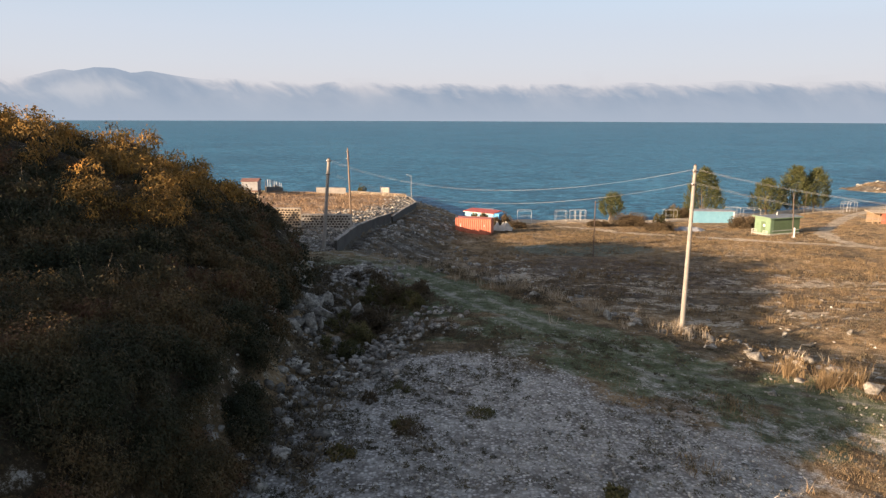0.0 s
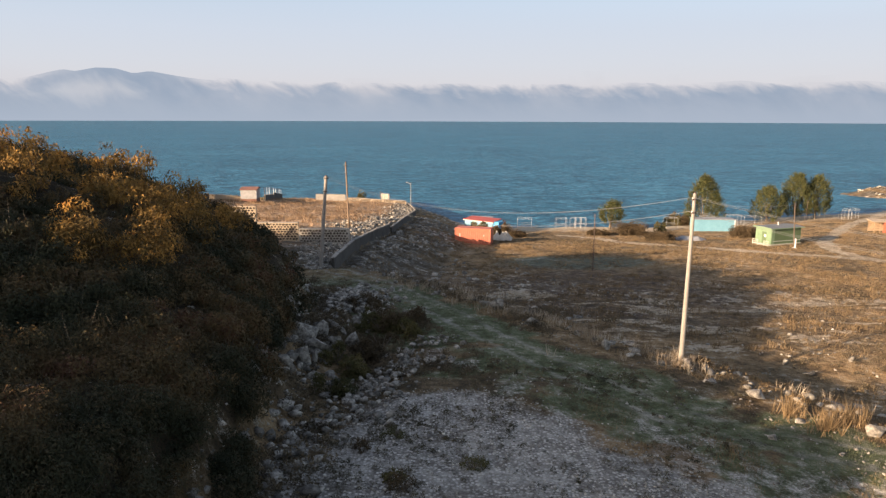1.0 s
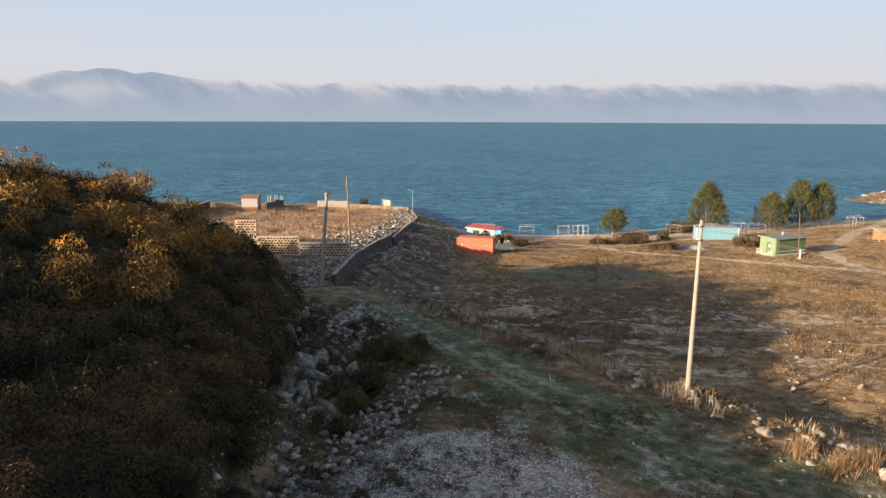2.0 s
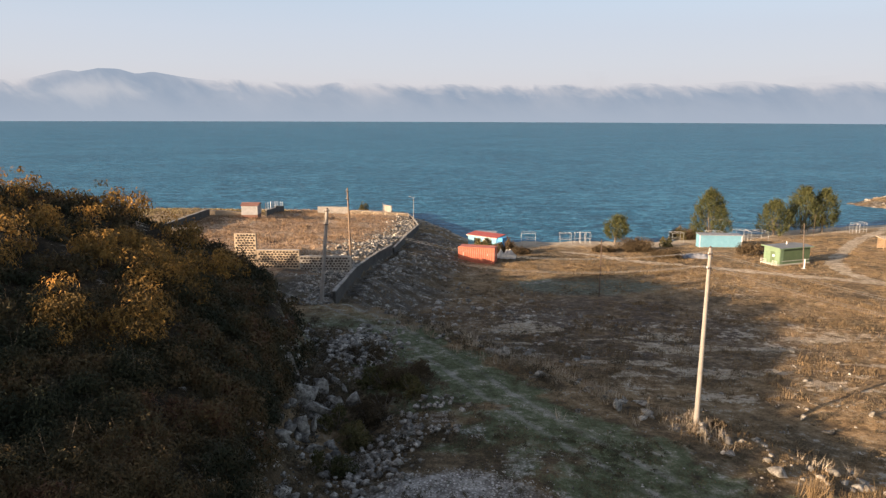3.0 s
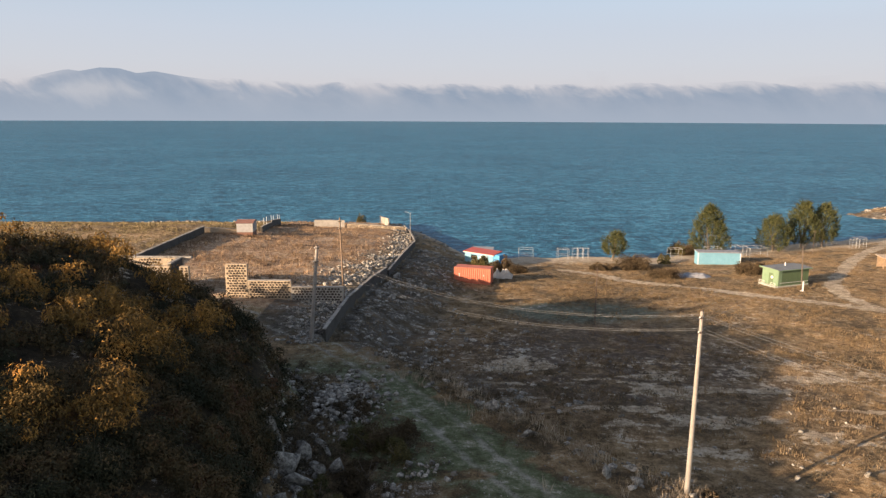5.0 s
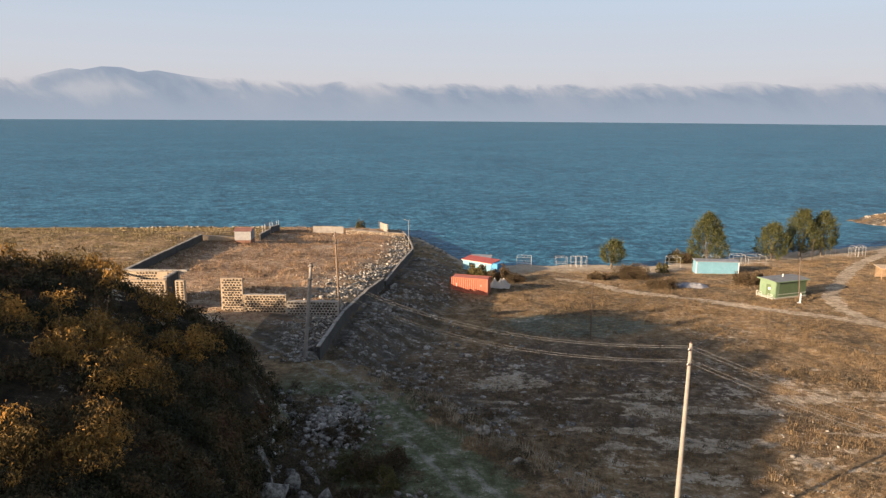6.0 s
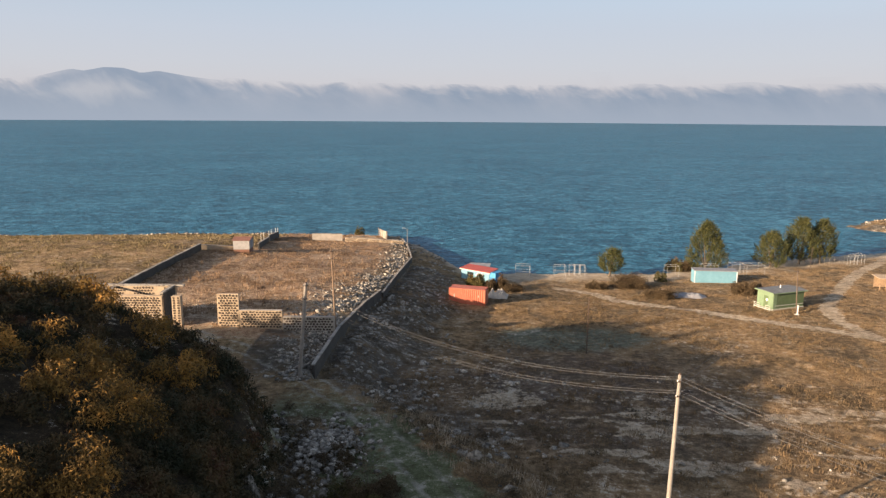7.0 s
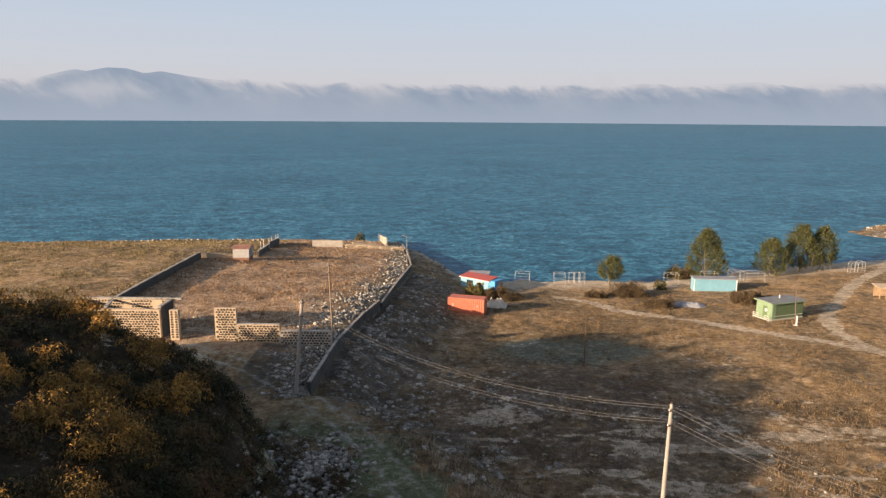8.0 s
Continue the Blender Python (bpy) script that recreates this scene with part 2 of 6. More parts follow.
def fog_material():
    # see-through sheet that glows; the fog's brightness is its emitted colour
    m, n, l, e, f, h = haze_material("glowing_fog_sheet", (0.162, 0.192, 0.228), (0.192, 0.21, 0.242), (0.265, 0.268, 0.28))
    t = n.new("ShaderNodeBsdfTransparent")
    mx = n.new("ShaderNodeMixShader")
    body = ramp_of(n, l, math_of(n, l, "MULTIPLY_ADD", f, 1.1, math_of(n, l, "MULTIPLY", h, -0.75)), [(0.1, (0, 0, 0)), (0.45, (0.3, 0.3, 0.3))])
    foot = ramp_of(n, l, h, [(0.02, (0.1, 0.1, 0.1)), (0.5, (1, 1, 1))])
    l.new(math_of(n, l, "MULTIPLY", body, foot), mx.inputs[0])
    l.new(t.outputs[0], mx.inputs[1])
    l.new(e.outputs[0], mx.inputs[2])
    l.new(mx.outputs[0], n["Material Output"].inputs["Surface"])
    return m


def sky_glow_material():
    """A glowing sheet added over the sky to give it its pale lavender colour, thinning upwards: a backdrop."""
    m, n, l, p = tree_of("lavender_sky_glow")
    pos = n.new("ShaderNodeNewGeometry").outputs["Position"]
    sep = n.new("ShaderNodeSeparateXYZ")
    l.new(pos, sep.inputs[0])
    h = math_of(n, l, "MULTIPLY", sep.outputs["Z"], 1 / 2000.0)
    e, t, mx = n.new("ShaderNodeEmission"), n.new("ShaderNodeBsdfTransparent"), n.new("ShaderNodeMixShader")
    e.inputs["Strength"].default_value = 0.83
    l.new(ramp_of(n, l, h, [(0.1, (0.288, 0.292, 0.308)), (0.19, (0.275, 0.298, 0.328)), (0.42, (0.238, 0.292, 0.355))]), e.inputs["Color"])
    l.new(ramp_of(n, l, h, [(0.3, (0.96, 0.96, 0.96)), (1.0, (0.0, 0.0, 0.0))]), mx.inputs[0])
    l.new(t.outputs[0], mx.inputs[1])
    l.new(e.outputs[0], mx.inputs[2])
    l.new(mx.outputs[0], n["Material Output"].inputs["Surface"])
    return m


M_SKYGLOW = sky_glow_material()
M_GROUND, M_SEA, M_MOUNT, M_FOG = ground_material(), sea_material(), mountain_material(), fog_material()
# two leaf tones: dark one carries shade, gold one carries sunlight
M_SHRUBSHADE = leafy("shade_toned_shrub_leaves", [(0.0, (0.014, 0.018, 0.008)), (0.26, (0.034, 0.036, 0.017)), (0.4, (0.066, 0.05, 0.024)), (0.54, (0.122, 0.081, 0.034)), (0.7, (0.108, 0.048, 0.028)), (1.0, (0.165, 0.104, 0.04))], patch=0.34, leaf=0.2, through=0.12)
M_SHRUBSUN = leafy("sun_toned_shrub_leaves", [(0.1, (0.085, 0.058, 0.019)), (0.45, (0.255, 0.142, 0.036)), (0.65, (0.415, 0.21, 0.046)), (0.9, (0.3, 0.122, 0.033))], patch=0.6, leaf=0.2, through=0.15)
M_BUSH = leafy("olive_bush_leaves", [(0.1, (0.034, 0.04, 0.016)), (0.5, (0.095, 0.086, 0.033)), (0.9, (0.19, 0.14, 0.056))])
M_WEED = leafy("withered_weeds", [(0.1, (0.04, 0.038, 0.022)), (0.5, (0.095, 0.08, 0.045)), (0.9, (0.17, 0.13, 0.08))], patch=0.5)
M_RUST = leafy("russet_bush_leaves", [(0.1, (0.036, 0.028, 0.017)), (0.5, (0.088, 0.061, 0.033)), (0.9, (0.155, 0.11, 0.06))])
M_LEAF = leafy("willow_leaves", [(0.1, (0.032, 0.041, 0.016)), (0.5, (0.082, 0.086, 0.032)), (0.9, (0.18, 0.16, 0.06))], patch=1.1, leaf=0.3)
M_STRAW = leafy("dry_grass_blades", [(0.05, (0.09, 0.06, 0.03)), (0.45, (0.195, 0.13, 0.066)), (0.9, (0.34, 0.235, 0.13))], patch=0.3, through=0.2)
M_TUSSOCK = leafy("coarse_tussock_blades", [(0.05, (0.07, 0.049, 0.029)), (0.45, (0.165, 0.112, 0.06)), (0.9, (0.33, 0.24, 0.14))], patch=0.9, through=0.2, leaf=0.3)
M_PALEGRASS = leafy("bleached_grass_blades", [(0.05, (0.17, 0.13, 0.09)), (0.45, (0.34, 0.27, 0.19)), (0.9, (0.52, 0.43, 0.32))], patch=0.5, through=0.2)
M_LOTGRASS = leafy("reddish_dry_grass", [(0.05, (0.1, 0.06, 0.036)), (0.45, (0.23, 0.145, 0.085)), (0.9, (0.42, 0.3, 0.19))], patch=0.2, through=0.2)
M_MEADOW = leafy("olive_dry_grass", [(0.05, (0.06, 0.048, 0.024)), (0.45, (0.17, 0.13, 0.062)), (0.9, (0.4, 0.31, 0.18))], patch=0.5, through=0.2)
M_TURF = leafy("green_grass_blades", [(0.1, (0.045, 0.052, 0.025)), (0.6, (0.115, 0.122, 0.058)), (1.0, (0.3, 0.26, 0.17))], patch=0.3)
M_BARK = surface("grey_bark", (0.07, 0.055, 0.04), (0.19, 0.15, 0.11), 4, 0.9, dist=0.03)


def rock_material(name, low=0.38, span=0.9):
    m, n, l, p = tree_of(name)
    g = n.new("ShaderNodeNewGeometry")
    a = noise_of(n, l, g.outputs["Position"], 3.5, 7, 0.75)
    col = ramp_of(n, l, a, [(0.36, (0.06, 0.052, 0.042)), (0.5, (0.26, 0.232, 0.192)), (0.64, (0.5, 0.455, 0.385))])
    h = n.new("ShaderNodeHueSaturation")
    l.new(math_of(n, l, "MULTIPLY_ADD", g.outputs["Random Per Island"], span, low), h.inputs["Value"])
    l.new(col, h.inputs["Color"])
    l.new(h.outputs[0], p.inputs["Base Color"])
    p.inputs["Roughness"].default_value = 0.92
    bump_of(n, l, p, a, 0.8, 0.06)
    return m


M_ROCK = rock_material("pale_limestone")
M_RUBBLE = rock_material("broken_white_limestone", 0.32, 1.0)
M_CHIPS = rock_material("bright_gravel_chips", 0.6, 1.1)
M_BOULDER = rock_material("weathered_boulder", 0.5, 0.35)
M_CONC = surface("weathered_concrete", (0.25, 0.225, 0.195), (0.39, 0.36, 0.315), 1.2, 0.9, stain=(0.17, 0.15, 0.12), bump=0.5, dist=0.02)
M_COPING = surface("stained_coping", (0.2, 0.18, 0.155), (0.36, 0.33, 0.285), 1.0, 0.92, stain=(0.12, 0.105, 0.09), stain_at=0.54, dist=0.02)
# grey taken far down so the colour carries the shade on these walls
M_WALLSHADE = surface("shade_darkened_plaster", (0.036, 0.032, 0.028), (0.078, 0.07, 0.06), 0.8, 0.92, stain=(0.034, 0.03, 0.027), stain_at=0.56, dist=0.03)
M_MORTAR = surface("pale_mortar", (0.31, 0.237, 0.16), (0.45, 0.355, 0.25), 2.0, 0.92, dist=0.02)
M_STONE = surface("dark_rubble_stone", (0.026, 0.02, 0.016), (0.07, 0.052, 0.04), 3.0, 0.9, dist=0.03, rand=0.7)
M_POLE = surface("bleached_pole", (0.19, 0.17, 0.144), (0.275, 0.248, 0.21), 2.0, 0.85, stain=(0.22, 0.18, 0.14))
M_STEEL = surface("rusty_steel", (0.06, 0.045, 0.04), (0.14, 0.09, 0.065), 6, 0.6, 0.4)
M_PORC = surface("glazed_insulator", (0.5, 0.5, 0.47), (0.7, 0.69, 0.65), 8, 0.25)
M_PIPE = surface("grey_white_pipe", (0.3, 0.31, 0.31), (0.45, 0.45, 0.44), 3, 0.65, stain=(0.25, 0.2, 0.16))
M_SHED = surface("greyed_white_board", (0.24, 0.235, 0.23), (0.36, 0.35, 0.34), 2, 0.8, stain=(0.2, 0.17, 0.15))
M_SAND = surface("pale_sand_heap", (0.42, 0.36, 0.29), (0.58, 0.51, 0.43), 1.5, 0.95, dist=0.04)
M_DARKWOOD = surface("dark_weathered_wood", (0.07, 0.05, 0.038), (0.14, 0.105, 0.08), 3, 0.9)
M_HEATH = leafy("dark_heath_twigs", [(0.1, (0.05, 0.042, 0.028)), (0.5, (0.115, 0.088, 0.055)), (0.9, (0.215, 0.16, 0.095))], patch=0.4)
M_OLDPOLE = surface("weathered_grey_pole", (0.2, 0.175, 0.15), (0.31, 0.275, 0.235), 2.0, 0.9, stain=(0.13, 0.11, 0.09))
M_BROWNPOLE = surface("brown_wooden_pole", (0.15, 0.1, 0.068), (0.25, 0.175, 0.115), 2.0, 0.9, stain=(0.1, 0.07, 0.05))
M_WIRE = surface("dull_aluminium_wire", (0.13, 0.13, 0.13), (0.19, 0.19, 0.19), 8, 0.7, 0.0)
M_CONT = surface("orange_container_paint", (0.35, 0.09, 0.05), (0.43, 0.13, 0.075), 1.2, 0.55, stain=(0.26, 0.09, 0.05), stain_at=0.66, bump=0.15)
M_WHITE = surface("white_paint", (0.55, 0.54, 0.51), (0.7, 0.69, 0.66), 2, 0.55, stain=(0.45, 0.42, 0.37), stain_at=0.68, bump=0.15)
M_TRIM = surface("weathered_pale_trim", (0.36, 0.37, 0.32), (0.52, 0.53, 0.47), 2, 0.7, stain=(0.25, 0.24, 0.2), bump=0.15)
M_GREEN = surface("green_board_paint", (0.066, 0.1, 0.047), (0.092, 0.132, 0.064), 1.5, 0.6, stain=(0.1, 0.13, 0.075), bump=0.2)
M_GREEN2 = surface("pale_green_paint", (0.12, 0.185, 0.105), (0.17, 0.24, 0.145), 1.5, 0.6, bump=0.2)
M_ROOFG = surface("grey_roof_sheet", (0.1, 0.105, 0.105), (0.19, 0.195, 0.19), 1.2, 0.6, stain=(0.08, 0.07, 0.06))
M_BLUE = surface("pale_turquoise_paint", (0.11, 0.25, 0.32), (0.155, 0.32, 0.4), 1.2, 0.6, stain=(0.35, 0.5, 0.5), stain_at=0.68, bump=0.15)
M_BLUED = surface("bright_blue_paint", (0.03, 0.2, 0.42), (0.06, 0.3, 0.52), 1.5, 0.5)
M_RED = surface("red_roof_sheet", (0.26, 0.05, 0.045), (0.36, 0.08, 0.065), 1.5, 0.7, stain=(0.3, 0.09, 0.06))
M_REDB = surface("faded_red_roof", (0.15, 0.07, 0.05), (0.25, 0.115, 0.085), 1.5, 0.8)
M_BRICK = surface("brown_brick_base", (0.14, 0.07, 0.05), (0.24, 0.12, 0.08), 4, 0.9)
M_WOOD = surface("weathered_boards", (0.2, 0.13, 0.08), (0.36, 0.25, 0.15), 3, 0.85)
M_SHEET = surface("grey_tarpaulin", (0.12, 0.125, 0.14), (0.32, 0.32, 0.33), 1.5, 0.6)
M_GLASS = surface("dark_window_glass", (0.015, 0.02, 0.025), (0.03, 0.035, 0.04), 1, 0.08, bump=0.02)


# ---- mesh tools ----
def link(name, data, material, parent=None, label="", smooth=False):
    data.materials.append(material)
    if smooth:
        data.polygons.foreach_set("use_smooth", [True] * len(data.polygons))
    ob = new(name, data)
    if parent:
        ob.parent = parent
    if label:
        ob["label"] = label
    return ob


def part(name, bm, material, parent=None, label="", smooth=False):
    data = bpy.data.meshes.new(name)
    bm.normal_update()
    bm.to_mesh(data)
    bm.free()
    return link(name, data, material, parent, label, smooth)


def tri_mesh(name, verts, faces, material, parent=None, smooth=False):
    """A mesh from arrays of places and of triangles (or quads)."""
    verts, faces = np.asarray(verts, np.float32), np.asarray(faces, np.int32)
    k = faces.shape[1]
    data = bpy.data.meshes.new(name)
    data.vertices.add(len(verts))
    data.vertices.foreach_set("co", verts.ravel())
    data.loops.add(faces.size)
    data.loops.foreach_set("vertex_index", faces.ravel())
    data.polygons.add(len(faces))
    data.polygons.foreach_set("loop_start", np.arange(0, faces.size, k, dtype=np.int32))
    data.update(calc_edges=True)
    return link(name, data, material, parent, smooth=smooth)


def box(bm, c, size, turn=0.0, bevel=0.0, tilt=(0, 0)):
    m = pose(*c, tilt[0], tilt[1], turn) @ Matrix.Diagonal((*size, 1))
    made = bmesh.ops.create_cube(bm, size=1, matrix=m)["verts"]
    if bevel:
        edges = list({e for v in made for e in v.link_edges})
        bmesh.ops.bevel(bm, geom=edges, offset=bevel, segments=1, affect="EDGES")
    return bm


def rod(bm, a, b, r0, r1=None, n=8):
    a, b = Vector(a), Vector(b)
    way = b - a
    m = Matrix.Translation((a + b) / 2) @ way.to_track_quat("Z", "Y").to_matrix().to_4x4()
    bmesh.ops.create_cone(bm, cap_ends=True, segments=n, radius1=r0, radius2=r0 if r1 is None else r1, depth=way.length, matrix=m)
    return bm


def thing(name, place, turn=0.0, label="", category="", group="", kind=""):
    ob = new(name)
    ob.matrix_world = pose(*place, 0, 0, turn)
    ob.empty_display_size = 0.3
    return tagged(ob, label, category, group, kind)


def B():
    return bmesh.new()


# ---- the lie of the land ----
def lattice(ix, iy, seed):
    h = (ix.astype(np.int64) * 374761393 + iy.astype(np.int64) * 668265263 + seed * 974634777) & 0xFFFFFFFF
    h = ((h ^ (h >> 13)) * 1274126177) & 0xFFFFFFFF
    return ((h ^ (h >> 16)) & 0xFFFF) / 65535.0


def vnoise(x, y, seed=0):
    fx, fy = np.floor(x), np.floor(y)
    ix, iy = fx.astype(np.int64), fy.astype(np.int64)
    u, v = x - fx, y - fy
    u, v = u * u * (3 - 2 * u), v * v * (3 - 2 * v)
    return (lattice(ix, iy, seed) * (1 - u) + lattice(ix + 1, iy, seed) * u) * (1 - v) + (lattice(ix, iy + 1, seed) * (1 - u) + lattice(ix + 1, iy + 1, seed) * u) * v


def fbm(x, y, scale, seed=0, octaves=4):
    s = sum(vnoise(x * scale * 2 ** k, y * scale * 2 ** k, seed + k) * 0.5 ** k for k in range(octaves))
    return s / sum(0.5 ** k for k in range(octaves)) - 0.5


def step(a, b, v):
    u = np.clip((v - a) / (b - a), 0, 1)
    return u * u * (3 - 2 * u)


def side_of(x, y, line):
    """Signed distance from a polyline: positive on its left."""
    best, sign = np.full(np.shape(x), 1e9), np.ones(np.shape(x))
    for (ax, ay), (bx, by) in zip(line, line[1:]):
        dx, dy = bx - ax, by - ay
        u = np.clip(((x - ax) * dx + (y - ay) * dy) / (dx * dx + dy * dy), 0, 1)
        d = np.hypot(x - ax - u * dx, y - ay - u * dy)
        near = d < best
        sign = np.where(near, np.where(dx * (y - ay) - dy * (x - ax) > 0, 1.0, -1.0), sign)
        best = np.where(near, d, best)
    return best * sign


FOOT = [(-5.5, -80), (-5.6, 20), (-6.6, 36), (-8.3, 46), (-9.1, 53.5), (-13.0, 60.7), (-19, 66.5), (-26, 71.5), (-33, 75), (-44, 75.5), (-60, 68), (-90, 52), (-200, 10)]
WALL = [(-10.75, 70.4), (-10.7, 86), (-9.6, 101), (-8.3, 111.5), (-7.1, 130), (-5.75, 152.6), (-6.4, 159.5), (-8.1, 175.5), (-10.6, 192)]
EDGE = [(90, 10), (45, 22), (21, 34), (14.5, 41.5), (5, 52), (-3, 63), (-8.5, 70), (-9.5, 86), (-8.4, 101), (-6.6, 115), (-5.2, 135), (-4.4, 154), (-6.5, 175), (-9, 196), (-9, 260)]
ROAD = [(60, 17), (18.8, 28.2), (15.6, 29.4), (11, 31.9), (7.7, 37.0), (3.5, 43.9), (-0.5, 52.4), (-5.1, 60.5), (-11.5, 69.6), (-18.5, 76), (-27, 81.5)]
GRAVEL = [(-20, 18), (-6, 25), (-3.6, 29.6), (-1.4, 32.4), (0.7, 33.2), (3.4, 32.2), (5.6, 29.9), (7.5, 27.6), (9.4, 26), (10.4, 24), (11, 15), (11, -60)]
TRACK = [(24, 139), (29.3, 134), (33.8, 126), (39.4, 122), (44.4, 118.3), (51.3, 110.8), (58, 103.9), (62.5, 97), (68, 88), (76, 78)]
SPUR = [(62.3, 99), (62.4, 103), (63.2, 109.7), (66.2, 118.4), (72, 127), (83.8, 143.5), (95, 157), (107.7, 170), (125, 188)]

# west side of the lot
LOT_Y, LOT_X = [92, 139, 145, 186], [-43.6, -47, -38, -43]
# brink above the shore
BANK_X, BANK_Y = [-200, -150, -113, -101, -89, -74, -55, -40], [100, 138, 166, 176, 184, 190.5, 195, 197]
# crest of the hill across the line of the low sun, heights fitted to the shadow edge
CREST_AT = [8, 11.5, 13.5, 16, 18, 21.5, 25, 30, 36, 43, 47, 51, 56, 62, 76]
CREST_UP = [0, 0.9, 1.7, 0.3, -0.6, -1.5, -1.1, -1.0, -0.2, 0.7, 0.6, -0.7, -0.9, 0.8, 0.6]
# a higher ridge added behind it, out of view, to shape the shadow on the field
SHADE_RIDGE_AT = [54, 58, 61, 64.5, 71, 76.5, 78.5, 80]
SHADE_RIDGE_UP = [0, 5, 7.5, 8.6, 9.3, 9.8, 8.5, 0]


def height(x, y):
    x, y = np.asarray(x, float), np.asarray(y, float)
    field = 6.9 - 0.075 * (y - 66) + 0.03 * np.clip(x - 45, 0, 90)
    shelf = 12 - 0.045 * (np.clip(y, -30, 200) - 27) - 0.06 * np.clip(x - 3, 0, 30)
    lot = 10.9 - 0.075 * (y - 72) + 0.07 * np.clip((y - 72) / 69, 0, 1) * np.clip(-8 - x, 0, 45) * (1 - 0.85 * step(145, 196, y))
    dw = side_of(x, y, WALL)
    lot = lot - 0.55 * np.exp(-np.clip(dw, 0, 50) / 3.0)
    up = shelf + (lot - shelf) * step(70, 84, y) - 1.15 * step(68.5, 70.2, y) * (1 - step(-0.2, 0.2, dw))
    d = side_of(x, y, EDGE) + 1.2 * fbm(x, y, 0.22, 5)
    width = 5.5 + 7.5 * step(74, 105, y)
    z = field + (np.maximum(up, field) - field) * step(-width, 0.5, d)
    e = side_of(x, y, FOOT)
    rise = np.clip(e + 0.8, 0, 400)
    hill = 9.4 * (1 - np.exp(-rise / (6.5 - 1.5 * step(52, 64, y)))) + 0.05 * np.clip(rise - 13, 0, 60) - 1.3 * np.exp(-((x + 40) ** 2 + (y - 69) ** 2) / 90.0)
    hill = hill * (0.3 + 0.7 * step(-4, 18, y)) + 3.2 * np.exp(-((x + 33) / 8.0) ** 2 - ((y - 39) / 14.0) ** 2) + 0.5 * np.exp(-((x + 25) ** 2 + (y - 48) ** 2) / 130.0)
    hill = hill + np.interp(0.84 * y - 0.54 * x, CREST_AT, CREST_UP) * step(2, 9, e)
    hill = hill + 2.6 * fbm(x, y, 0.13, 51) * step(2, 9, e) - 0.3
    s = 0.84 * y - 0.54 * x
    hill = hill + np.exp(-((x + 66) / 9.0) ** 2) * np.interp(s, SHADE_RIDGE_AT, SHADE_RIDGE_UP) - 0.8 * np.exp(-((x + 29) ** 2 + (y - 69) ** 2) / 80.0) + 1.7 * np.exp(-((x + 31) / 6.0) ** 2 - ((y - 60) / 7.0) ** 2) + 1.0 * np.exp(-((x + 15.5) / 5.0) ** 2 - ((y - 57) / 6.0) ** 2) * step(0.5, 3, e)
    hill = hill - 0.3 * np.exp(-((x + 15) / 7.0) ** 2) * step(14, 24, y) * step(66, 56, y) * step(1, 4, e)
    z = z + hill * step(-0.3, 2.5, e)
    z = z - 0.9 * np.exp(-((x + 4.2) ** 2 / 4.0 + (y - 39) ** 2 / 40.0))
    bank = step(0, 9, y - np.interp(x, BANK_X, BANK_Y)) * (x < 8)
    z = z * (1 - bank) - 1.5 * bank
    rough = 0.5 * fbm(x, y, 0.12, 11) + 0.28 * fbm(x, y, 0.6, 23)
    flat = np.clip(1 - np.abs(side_of(x, y, ROAD)) / 3.0, 0, 1)
    z = z + rough * (1 - 0.6 * flat)
    z = np.where(z < 0, np.maximum(z, -6), z)
    return z


def gz(x, y):
    return float(height(np.array([x]), np.array([y]))[0])


